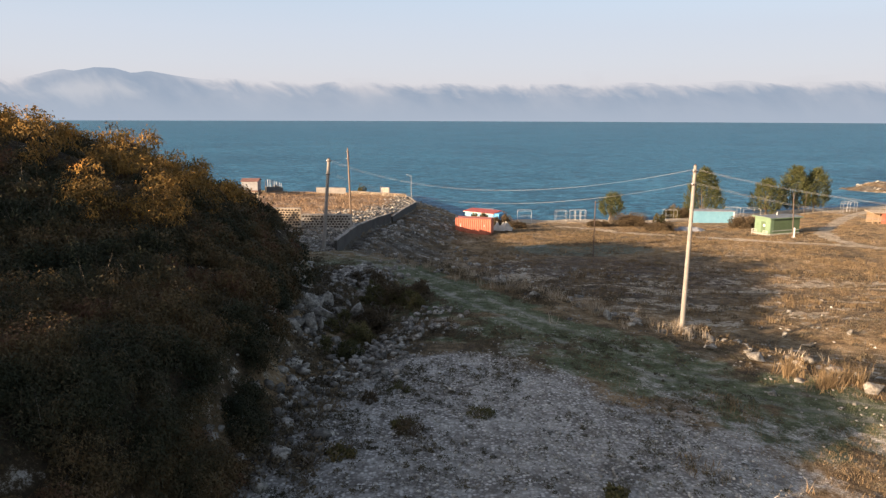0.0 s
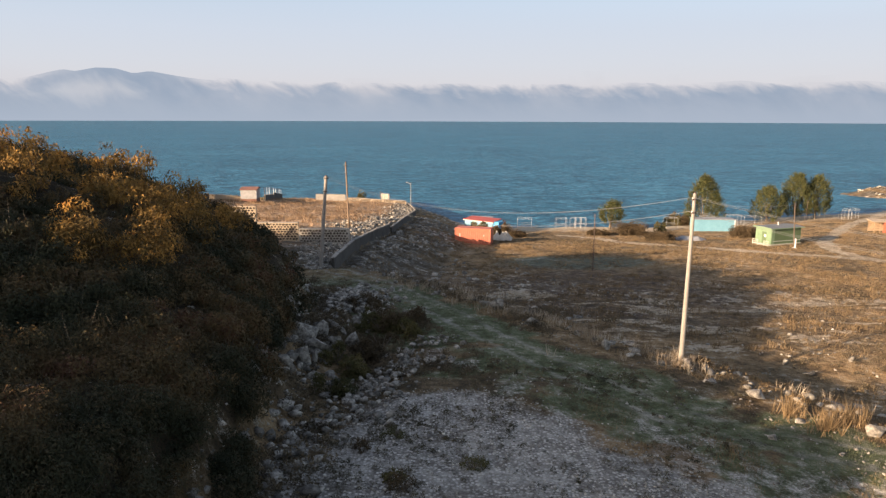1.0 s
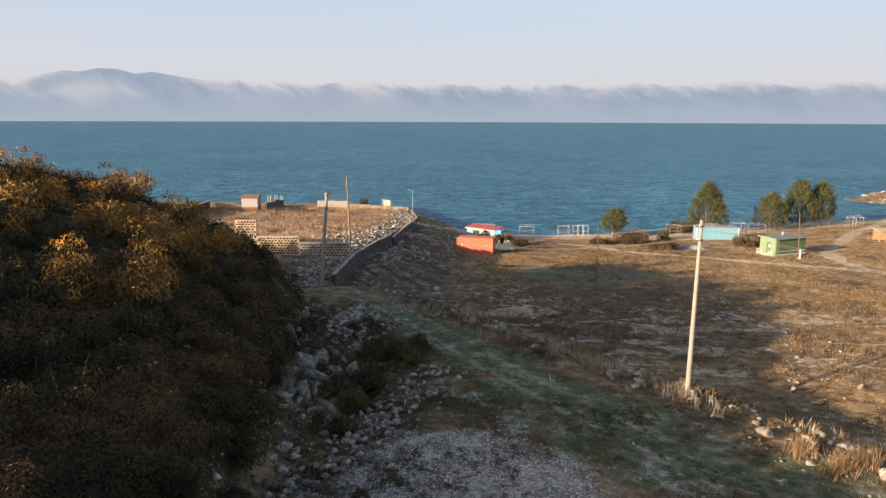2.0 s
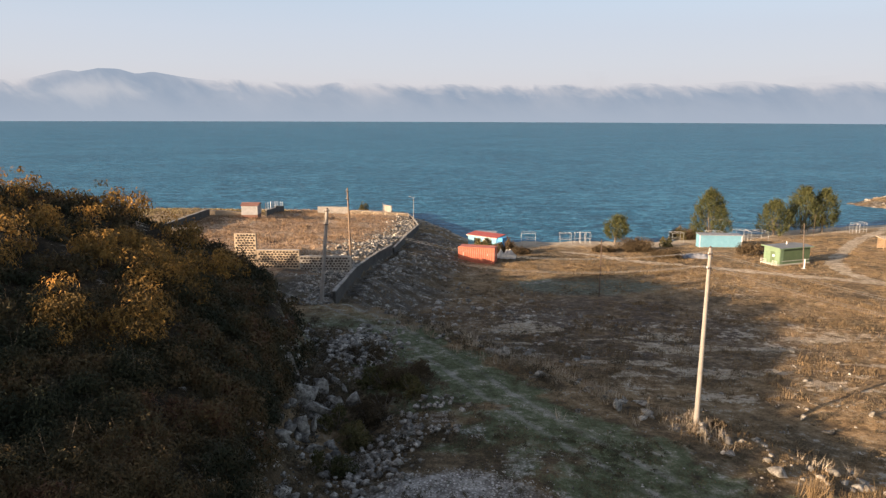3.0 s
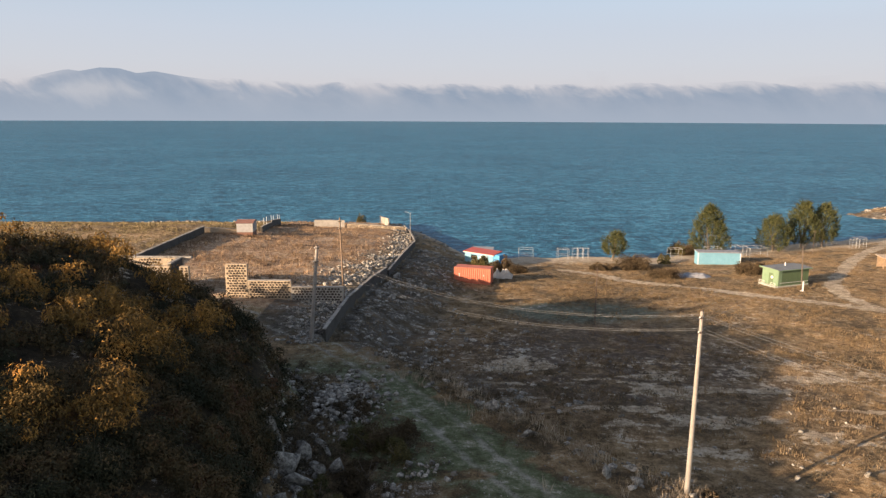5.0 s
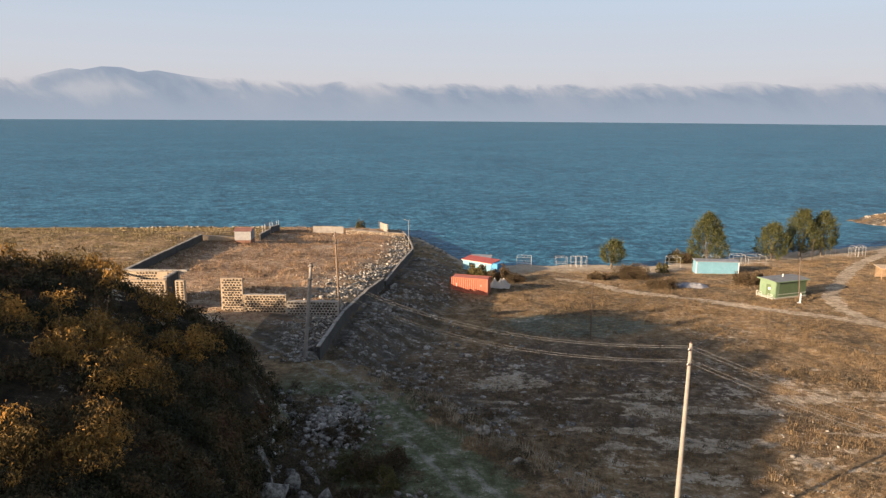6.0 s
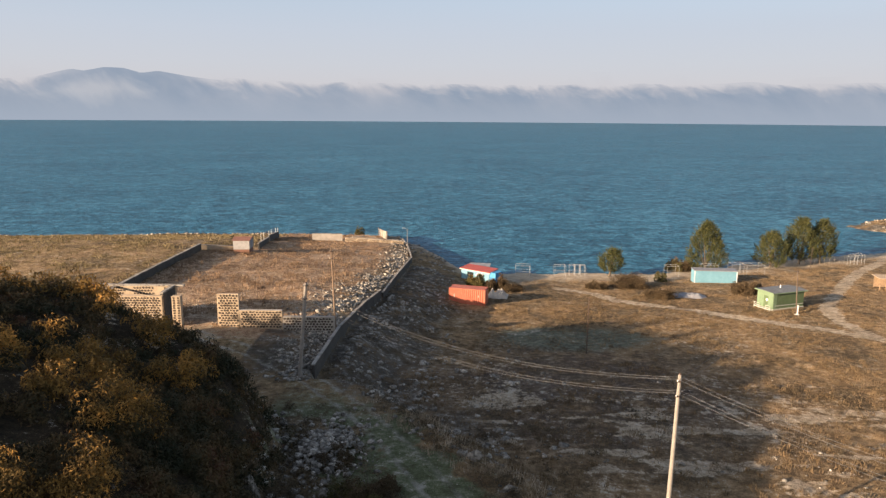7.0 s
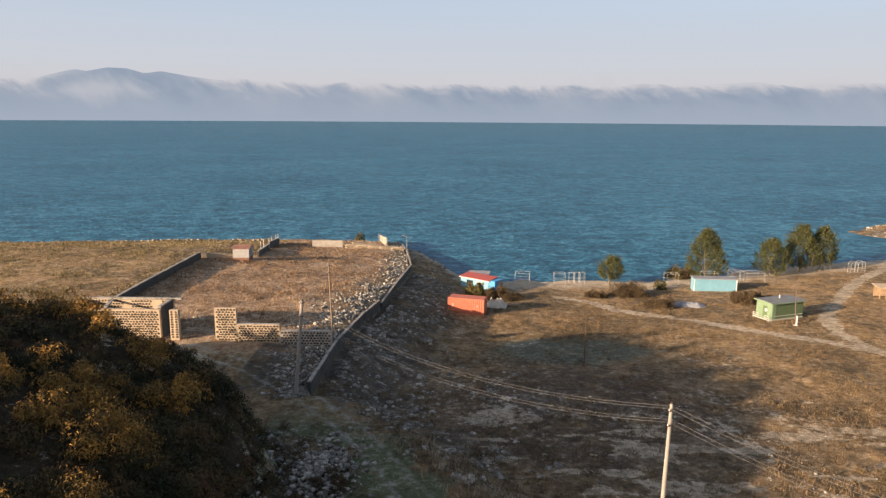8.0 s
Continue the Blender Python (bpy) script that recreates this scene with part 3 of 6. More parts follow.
def ground():
    def line(stops):
        out = []
        for (a, b, s) in stops:
            out.append(np.arange(a, b, s))
        return np.unique(np.concatenate(out + [np.array([stops[-1][1]], float)]))
    xs = line([(-400, -160, 20), (-160, -60, 3), (-60, -36, 1.0), (-36, 50, 0.4), (50, 130, 1.1), (130, 220, 5), (220, 400, 20)])
    ys = line([(-120, 0, 5), (0, 12, 1), (12, 110, 0.4), (110, 212, 0.9), (212, 300, 8)])
    gx, gy = np.meshgrid(xs, ys)
    z = height(gx, gy)
    nx, ny = len(xs), len(ys)
    idx = np.arange(nx * ny).reshape(ny, nx)
    quads = np.stack([idx[:-1, :-1], idx[:-1, 1:], idx[1:, 1:], idx[1:, :-1]], -1).reshape(-1, 4)
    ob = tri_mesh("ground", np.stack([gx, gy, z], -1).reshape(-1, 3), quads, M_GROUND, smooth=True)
    x, y, zz = gx.ravel(), gy.ravel(), z.ravel()
    n1, n2 = fbm(x, y, 0.5, 31), fbm(x, y, 0.13, 41)
    rd = np.abs(side_of(x, y, ROAD))
    wheel = np.exp(-((rd - 0.95) / 0.35) ** 2)
    tracks = np.minimum(np.abs(side_of(x, y, TRACK)), np.abs(side_of(x, y, SPUR)))
    gr = side_of(x, y, GRAVEL)
    masks = {
        "gravel": step(-1.2, 1.2, 0.8 - gr + 2.2 * n1 - 0.4) * step(-2.5, 0.5, -side_of(x, y, FOOT)) * (x > -6) * (y < 38.5) * np.clip(1.5 - 2.0 * np.clip(fbm(x, y, 0.28, 33) + 0.02, 0, 1), 0, 1.3) + 0.5 * step(-0.03, 0.06, fbm(x, y, 0.5, 35)) * step(-0.5, 1.5, gr) * (x > -4.5) * (x < 26) * step(0.6, 2.4, rd) * step(0, 1.5, side_of(x, y, ROAD)) * (y < 42),
        "green": step(-0.35, 0.6, 1.0 + 3 * n1 - np.abs(rd - 0.3) / np.where(side_of(x, y, ROAD) > 0, 5.6, 2.8)) * (1 - 0.75 * step(54, 68, y)),
        "bare": np.clip(step(0.2, 1.0, 1.5 + 0.8 * n1 - tracks / 1.4) + 0.35 * step(0.1, 0.24, n2 + 0.35 * n1) * (y < 100) + 0.9 * step(0.03, 0.15, fbm(x * 0.45, y * 1.9, 0.3, 77)) * step(0, 6, -side_of(x, y, EDGE)) * step(46, 54, y) * step(78, 68, y) + 0.5 * wheel * (rd < 3), 0, 1),
        "road": rd,
        "scree": np.clip(step(-15, -3, side_of(x, y, EDGE)) * step(3, 0.5, side_of(x, y, EDGE)) * step(56, 68, y) * (y < 150) + step(66, 72, y) * step(86, 83, y) * (x > -19) * (x < -10), 0, 1) * np.clip(0.75 + 1.2 * n1, 0, 1),
        "scrub_floor": step(0.3, 1.8, side_of(x, y, FOOT)) * 1.0,
        "straw": np.clip(step(1, 6, side_of(x, y, WALL)) * (y > 80) * (x > np.interp(y, LOT_Y, LOT_X)) * (0.85 + 1.2 * n1), 0, 1),
        "turf": np.clip(1.25 * np.exp(-(((x - 20) / 11) ** 2 + ((y - 99) / 6.5) ** 2) ** 2) + 0.4 * n1, 0, 1),
        # laid over the field where the hill's shade falls
        "brown_dulled": np.clip(np.exp(-(((x - 17) / 20) ** 2 + ((y - 75) / 18) ** 2) ** 2) * (0.8 + 1.3 * n1), 0, 1),
        "sand": step(1.1, 0.3, zz + 0.9 * n1) * (x > -12),
    }
    for k, v in masks.items():
        a = ob.data.attributes.new(k, "FLOAT", "POINT")
        a.data.foreach_set("value", np.asarray(v, np.float32))
    return tagged(ob, "dry grassy hillside falling to a lake shore", "ground", kind="structure")


ground()


def sea():
    n, rings = 180, [0, 60, 130, 260, 500, 1000, 2000, 3400, 4650]
    ang = np.linspace(0, 2 * math.pi, n, endpoint=False)
    v = [np.stack([r * np.cos(ang), r * np.sin(ang), np.zeros(n)], -1) for r in rings[1:]]
    v = np.concatenate(v)
    f = [[k * n + i, k * n + (i + 1) % n, (k + 1) * n + (i + 1) % n, (k + 1) * n + i] for k in range(len(rings) - 2) for i in range(n)]
    ob = tri_mesh("water", v, np.array(f)[:, ::-1][:, ::-1], M_SEA)
    tagged(ob, "wind-ruffled blue lake with small whitecaps", "water", kind="structure")


sea()


def crest(p):
    """Height of the far crest, by the direction p (tangent of the angle from straight ahead)."""
    rough = 4 * np.sin(p * 77) + 22 * fbm(p * 60, p * 0, 0.25, 95)
    east = np.interp(p, [-0.35, -0.28, -0.1, 0.0, 0.1, 0.25, 0.36, 0.42, 0.47, 0.55, 0.7], [275, 262, 255, 250, 252, 254, 252, 258, 240, 246, 232]) + 0.7 * rough
    peak = np.interp(p, [-0.7, -0.62, -0.596, -0.542, -0.525, -0.496, -0.467, -0.442, -0.418, -0.376, -0.343, -0.3], [225, 240, 253, 304, 296, 319, 317, 291, 308, 277, 262, 255]) + 0.25 * rough
    return np.where(p < -0.32, peak, east)


def far_range(name, material, r0, r1, top, label, category):
    p = np.linspace(-0.95, 0.95, 260)
    ang = np.arctan(p)
    cols = 9
    vs = []
    for k in range(cols):
        u = k / (cols - 1)
        r = r0 + (r1 - r0) * u
        vs.append(np.stack([r * np.sin(ang), r * np.cos(ang), top(p) * u ** 0.8], -1))
    v = np.concatenate(vs)
    m = len(p)
    f = [[k * m + i, k * m + i + 1, (k + 1) * m + i + 1, (k + 1) * m + i] for k in range(cols - 1) for i in range(m - 1)]
    ob = tri_mesh(name, v, f, material, smooth=True)
    at = ob.data.attributes.new("rel", "FLOAT", "POINT")
    at.data.foreach_set("value", np.repeat(np.linspace(0, 1, cols), m).astype(np.float32))
    at = ob.data.attributes.new("bearing", "FLOAT", "POINT")
    at.data.foreach_set("value", np.tile(p, cols).astype(np.float32))
    peak = np.exp(-((p + 0.46) / 0.122) ** 4) + 0.35 * np.exp(-((p - 0.42) / 0.05) ** 4) + 0.25 * np.exp(-((p - 0.57) / 0.07) ** 4)
    at = ob.data.attributes.new("veil", "FLOAT", "POINT")
    at.data.foreach_set("value", np.tile(1 - np.clip(peak, 0, 1), cols).astype(np.float32))
    tagged(ob, label, category, kind="structure")


far_range("backdrop_mountains", M_MOUNT, 4640, 4800, crest, "mountain range across the lake, glowing with painted blue haze", "mountains")
far_range("backdrop_fog", M_FOG, 4600, 4620, lambda p: 300 + 25 * np.sin(p * 9), "glowing sheet for the pale fog rolling over the far mountains", "fog")
far_range("backdrop_sky_glow", M_SKYGLOW, 4860, 4900, lambda p: 2000 + 0 * p, "added glowing sheet that tints the sky above the lake pale lavender", "sky")


# ---- rocks ----
def rock_forms(level, count, seed, keep=0.33, cuts=10):
    """Base shapes: a sphere of triangles, roughened and chipped."""
    rng, out = np.random.default_rng(seed), []
    bm = bmesh.new()
    bmesh.ops.create_icosphere(bm, subdivisions=level, radius=1)
    v0 = np.array([v.co[:] for v in bm.verts])
    f0 = np.array([[v.index for v in f.verts] for f in bm.faces])
    bm.free()
    for _ in range(count):
        v = v0 * (1 + 0.2 * (rng.random((len(v0), 1)) - 0.5))
        for _ in range(cuts):
            w = rng.normal(size=3)
            w /= np.linalg.norm(w)
            cut = keep + 0.44 * rng.random()
            over = np.clip(v @ w - cut, 0, None)
            v = v - over[:, None] * w
        out.append(v * (0.75 + 0.5 * rng.random(3)))
    return out, f0


ROCKS, ROCK_F = rock_forms(3, 7, 3, 0.3, 17)
PEBBLES, PEBBLE_F = rock_forms(1, 9, 4)


def scatter_rocks(name, x, y, size, seed, label, sink=0.25, forms=(PEBBLES, PEBBLE_F), lift=None, material=M_ROCK):
    rng = np.random.default_rng(seed)
    shapes, f0 = forms
    z = height(x, y) + (0 if lift is None else lift)
    vs, fs, at = [], [], 0
    pick = rng.integers(0, len(shapes), len(x))
    for k in range(len(shapes)):
        who = np.where(pick == k)[0]
        a = rng.random(len(who)) * 6.28
        c, s_ = np.cos(a), np.sin(a)
        v = shapes[k]
        sz = size[who][:, None]
        px = (v[None, :, 0] * c[:, None] - v[None, :, 1] * s_[:, None]) * sz + x[who][:, None]
        py = (v[None, :, 0] * s_[:, None] + v[None, :, 1] * c[:, None]) * sz + y[who][:, None]
        pz = v[None, :, 2] * sz * 0.66 + z[who][:, None] + sz * (0.6 - sink * 2)
        vs.append(np.stack([px, py, pz], -1).reshape(-1, 3))
        fs.append((f0[None] + (np.arange(len(who)) * len(v))[:, None, None] + at).reshape(-1, 3))
        at += len(who) * len(v)
    ob = tri_mesh(name, np.concatenate(vs), np.concatenate(fs), material)
    return tagged(ob, label, "rocks", kind="stuff")


rng = np.random.default_rng(12)


def spread(n, x0, x1, y0, y1):
    return rng.uniform(x0, x1, n), rng.uniform(y0, y1, n)


def thin(keep, *arrays):
    k = rng.random(len(arrays[0])) < keep
    return [a[k] for a in arrays]


# rubble dumped behind the retaining wall
x, y = spread(30000, -24, -5, 84, 192)
d = side_of(x, y, EDGE)
x, y = thin(np.where((d > 1.8) & (d < 14), np.exp(-((d - 2.6) / (4.6 - 2.2 * step(105, 150, y))) ** 2) * np.clip(0.7 + 3.2 * fbm(x, y, 0.3, 8), 0.08, 1), 0), x, y)
scatter_rocks("rubble", x, y, 0.08 + 0.46 * rng.random(len(x)) ** 3.0, 1, "pale broken limestone dumped along the retaining wall", material=M_RUBBLE)
# rubble on the outer slope
x, y = spread(15000, -12, 14, 58, 160)
d = side_of(x, y, EDGE)
x, y = thin(np.where(d < 0, np.exp(d / 7.0) * np.clip(0.3 + 4.0 * fbm(x, y, 0.3, 18), 0.06, 1), 0) * ((x < 4) | (y < 95)), x, y)
scatter_rocks("slope_rubble", x, y, 0.12 + 0.6 * rng.random(len(x)) ** 3, 2, "grey stones strewn down the slope below the wall", 0.3)
# rubble between the corner of the lot and the track
x, y = spread(2600, -17.5, -10.4, 68, 84.2)
x, y = thin((side_of(x, y, WALL) > 0.4) * np.clip(0.75 - 0.13 * np.abs(x + 11.5) + 1.5 * fbm(x, y, 0.4, 19), 0, 1), x, y)
scatter_rocks("corner_rubble", x, y, 0.07 + 0.45 * rng.random(len(x)) ** 4, 12, "dark and pale rubble heaped against the corner of the lot", 0.25)
# stones at the foot of the hill
x, y = spread(5600, -12, -1, 14, 60)
e = side_of(x, y, FOOT)
x, y = thin(np.where((e > -3.2) & (e < 2.4), 0.6 * np.exp(-((e - 0.2) / 1.5) ** 2), 0) * (y > 20), x, y)
scatter_rocks("hillfoot_stones", x, y, 0.08 + 0.5 * rng.random(len(x)) ** 3.2, 3, "broken pale stones at the foot of the scrubby hill", 0.2, material=M_RUBBLE)
# heap of stones beside the track
x, y = rng.normal(-6.3, 1.5, 1100), rng.normal(52.4, 2.7, 1100)
scatter_rocks("stone_heap", x, y, 0.06 + 0.42 * rng.random(1100) ** 3.5, 4, "heap of pale limestone lumps beside the grassy track", 0.22, lift=0.7 * np.exp(-((x + 6.3) / 1.8) ** 2 - ((y - 52.4) / 3) ** 2), material=M_RUBBLE)
# bank of stones at the edge of the gravel
x, y = rng.uniform(-6, 2, 4800), rng.uniform(24, 43, 4800)
g = np.abs(side_of(x, y, [(-4.9, 26.5), (-3.9, 30.5), (-2.9, 34.5), (-1.3, 37.6), (0.5, 41.5)]))
x, y = thin(np.exp(-(g / 1.5) ** 2) * np.clip(0.3 + 2.8 * fbm(x, y, 0.5, 37), 0, 1), x, y)
scatter_rocks("gravel_bank", x, y, 0.04 + 0.3 * rng.random(len(x)) ** 3.2, 5, "low bank of pale stones edging the gravel", 0.15, lift=0.15)
# stones of the gravel itself
x, y = spread(15000, -6, 13, 15, 38)
gr = side_of(x, y, GRAVEL)
x, y = thin(np.where((gr < 1.0) & (side_of(x, y, FOOT) < 0.3), 0.35 + 0.65 * (fbm(x, y, 0.45, 3) > -0.02), 0.03), x, y)
scatter_rocks("gravel_stones", x, y, 0.025 + 0.085 * rng.random(len(x)) ** 2.5, 6, "loose pale grey gravel on the open ground", 0.2, material=M_CHIPS)
# stones along the bank of the shelf, and strewn over the track and the field
x, y = spread(9000, -10, 34, 26, 80)
d = side_of(x, y, EDGE)
x, y = thin(np.where(d < 6, 0.45 * np.exp(-((d + 1.0) / 1.6) ** 2) + 0.05, 0.02), x, y)
scatter_rocks("bank_stones", x, y, 0.05 + 0.4 * rng.random(len(x)) ** 4, 7, "scattered limestones along the grassy bank", 0.25)
x, y = spread(5200, -14, 22, 22, 84)
x, y = thin((np.abs(side_of(x, y, ROAD)) < 4.5) * 0.9, x, y)
scatter_rocks("track_stones", x, y, 0.03 + 0.06 * rng.random(len(x)) ** 2, 8, "small white stones in the grass of the track", 0.15, material=M_RUBBLE)
x, y = spread(9000, -4, 40, 44, 82)
x, y = thin(0.35 * step(0.05, 0.14, fbm(x * 0.45, y * 1.9, 0.3, 77)) * (side_of(x, y, EDGE) < -3) + 0.02, x, y)
scatter_rocks("field_stones", x, y, 0.04 + 0.14 * rng.random(len(x)) ** 3, 15, "small pale stones on bare patches of the field", 0.2)
x, y = spread(2600, -6, 26, 30, 68)
x, y = thin(np.exp(-((side_of(x, y, EDGE) - 0.9) / 0.8) ** 2) * np.clip(0.6 + 3 * fbm(x, y, 0.4, 27), 0, 1), x, y)
scatter_rocks("bank_boulders", x, y, 0.12 + 0.36 * rng.random(len(x)) ** 2, 13, "pale limestones lined along the edge of the track", 0.2)
x, y = spread(9000, -130, 2, 160, 212)
zz = height(x, y)
x, y = thin(((zz > -0.3) & (zz < 2.0)) * np.exp(-np.abs(zz - 0.9)) * 0.9, x, y)
scatter_rocks("shore_stones", x, y, 0.12 + 0.45 * rng.random(len(x)) ** 2.5, 9, "pale boulders along the lake shore", 0.25)

x = rng.uniform(-135, -46, 2600)
y = np.interp(x, BANK_X, BANK_Y) + 2.0 + rng.normal(-0.8, 1.3, 2600)
x, y = thin(np.clip(0.55 + 3 * fbm(x, y, 0.2, 29), 0.1, 1), x, y)
scatter_rocks("crest_stones", x, y, 0.22 + 0.5 * rng.random(len(x)) ** 2.0, 14, "pale stones along the crest above the shore", 0.2, material=M_RUBBLE)


def boulder(x, y, size, stretch, turn, label, form):
    v = ROCKS[form] * np.array(stretch) * size
    ob = tri_mesh("boulder", v, ROCK_F, M_BOULDER)
    ob.matrix_world = pose(x, y, gz(x, y) + size * stretch[2] * 0.45, 0, 0, turn)
    tagged(ob, label, "boulder", "boulders along the track")


boulder(16.2, 34.6, 0.62, (1.25, 0.9, 0.75), 50, "large pale boulder with a flat lit side", 0)
boulder(23.9, 46.6, 0.42, (1.1, 0.9, 0.9), 70, "pale rounded boulder in dry grass", 1)
boulder(28.7, 47.1, 0.45, (1.1, 0.9, 0.95), 130, "pale rounded boulder in dry grass", 2)
boulder(20.1, 30.9, 0.42, (1.2, 0.9, 0.9), 10, "pale boulder beside tall dry grass", 3)
boulder(18.4, 31.9, 0.48, (0.8, 0.8, 1.35), 40, "upright brown boulder with a pale top", 4)
boulder(4.4, 51.8, 0.55, (1.0, 0.9, 1.1), 80, "upright grey boulder on the bank", 5)
boulder(12.4, 43.6, 0.5, (1.3, 0.9, 0.8), 15, "low grey boulder near the pole", 6)
boulder(14.9, 40.6, 0.34, (1.2, 0.9, 0.8), 55, "small grey boulder at the foot of the pole", 0)
boulder(14.6, 39.5, 0.42, (0.8, 1.0, 0.9), 5, "small pale boulder near the pole", 1)
boulder(14.9, 36.9, 0.42, (1.1, 0.9, 1.0), 65, "small pale boulder near the pole", 6)
boulder(6.6, 47.6, 0.6, (1.2, 0.9, 0.9), 35, "grey boulder on the bank", 4)
boulder(10.6, 42.8, 0.5, (1.1, 0.9, 1.0), 75, "grey boulder on the bank", 3)
boulder(9.4, 45.4, 0.45, (1.2, 0.9, 0.8), 100, "grey boulder on the bank", 2)
boulder(-4.8, 46.3, 0.55, (1.1, 0.9, 1.0), 20, "grey limestone block on the stone heap", 3)
boulder(-6.2, 36.1, 0.6, (1.2, 0.9, 0.85), 35, "large grey limestone block at the hill's foot", 4)
boulder(-6.6, 38.4, 0.55, (0.7, 0.7, 1.7), 5, "upright pale limestone slab against the hill", 5)
boulder(-7.5, 33.0, 0.5, (0.9, 0.8, 1.2), 65, "grey limestone block at the hill's foot", 6)
boulder(-5.0, 42.6, 0.7, (0.8, 0.8, 1.4), 115, "upright grey limestone block in scrub", 0)
for x, y, size, stretch, turn, form in ((-9.0, 43.9, 1.0, (0.8, 0.7, 1.5), 20, 1), (-8.4, 42.9, 0.85, (0.7, 0.6, 1.7), 75, 2), (-7.6, 41.9, 0.95, (0.9, 0.8, 1.2), 40, 3), (-6.9, 40.4, 1.1, (1.1, 0.9, 0.9), 10, 4), (-7.3, 43.6, 0.65, (0.7, 0.7, 1.5), 95, 5), (-5.9, 42.2, 0.7, (0.8, 0.7, 1.3), 30, 6), (-7.1, 37.4, 0.85, (0.8, 0.8, 1.3), 60, 0), (-7.3, 35.0, 0.75, (1.0, 0.8, 1.1), 15, 1), (-5.9, 44.4, 0.5, (0.9, 0.8, 1.1), 5, 2)):
    boulder(x, y, size, stretch, turn, "jagged pale limestone jutting out of the hill's foot", form)
boulder(21.5, 57.5, 0.4, (1.2, 1.0, 0.7), 15, "low grey boulder in the field", 1)


# ---- plants ----
def leaf_quads(c, size, rng, flat=0.0):
    """Quads of the given sizes at the places c, turned at random."""
    n = len(c)
    a = rng.normal(size=(n, 3))
    a[:, 2] *= 1 - flat
    a /= np.linalg.norm(a, axis=1)[:, None]
    b = np.cross(a, rng.normal(size=(n, 3)))
    b /= np.linalg.norm(b, axis=1)[:, None]
    s_ = size[:, None]
    q = np.stack([c - a * s_, c - b * s_ * 0.55, c + a * s_, c + b * s_ * 0.55], 1)
    return q.reshape(-1, 3), np.arange(4 * n).reshape(n, 4)


def shrub_leaves(x, y, z, r, h, leaves, size, rng):
    """Places and sizes of the leaves of shrubs: clumps in the upper shell of each."""
    n, k = len(x), 40
    u = rng.normal(size=(n, k, 3))
    u /= np.linalg.norm(u, axis=2)[:, :, None]
    u[:, :, 2] = np.abs(u[:, :, 2]) * 0.95 + 0.03
    rad = 0.66 + 0.36 * rng.random((n, k))
    cx = x[:, None] + u[:, :, 0] * rad * r[:, None]
    cy = y[:, None] + u[:, :, 1] * rad * r[:, None]
    cz = z[:, None] + u[:, :, 2] * rad * h[:, None]
    w = rng.integers(0, k, (n, leaves))
    i = np.arange(n)[:, None]
    spread_ = 0.15 * r[:, None, None] * np.clip(rng.normal(size=(n, leaves, 3)), -1.7, 1.7) * np.array([1, 1, 0.9])
    p = np.stack([cx[i, w], cy[i, w], cz[i, w]], -1) + spread_
    p[:, :, 2] = np.maximum(p[:, :, 2], z[:, None] + 0.05)
    s_ = size * (0.6 + 0.8 * rng.random((n, leaves)))
    return p.reshape(-1, 3), s_.ravel()


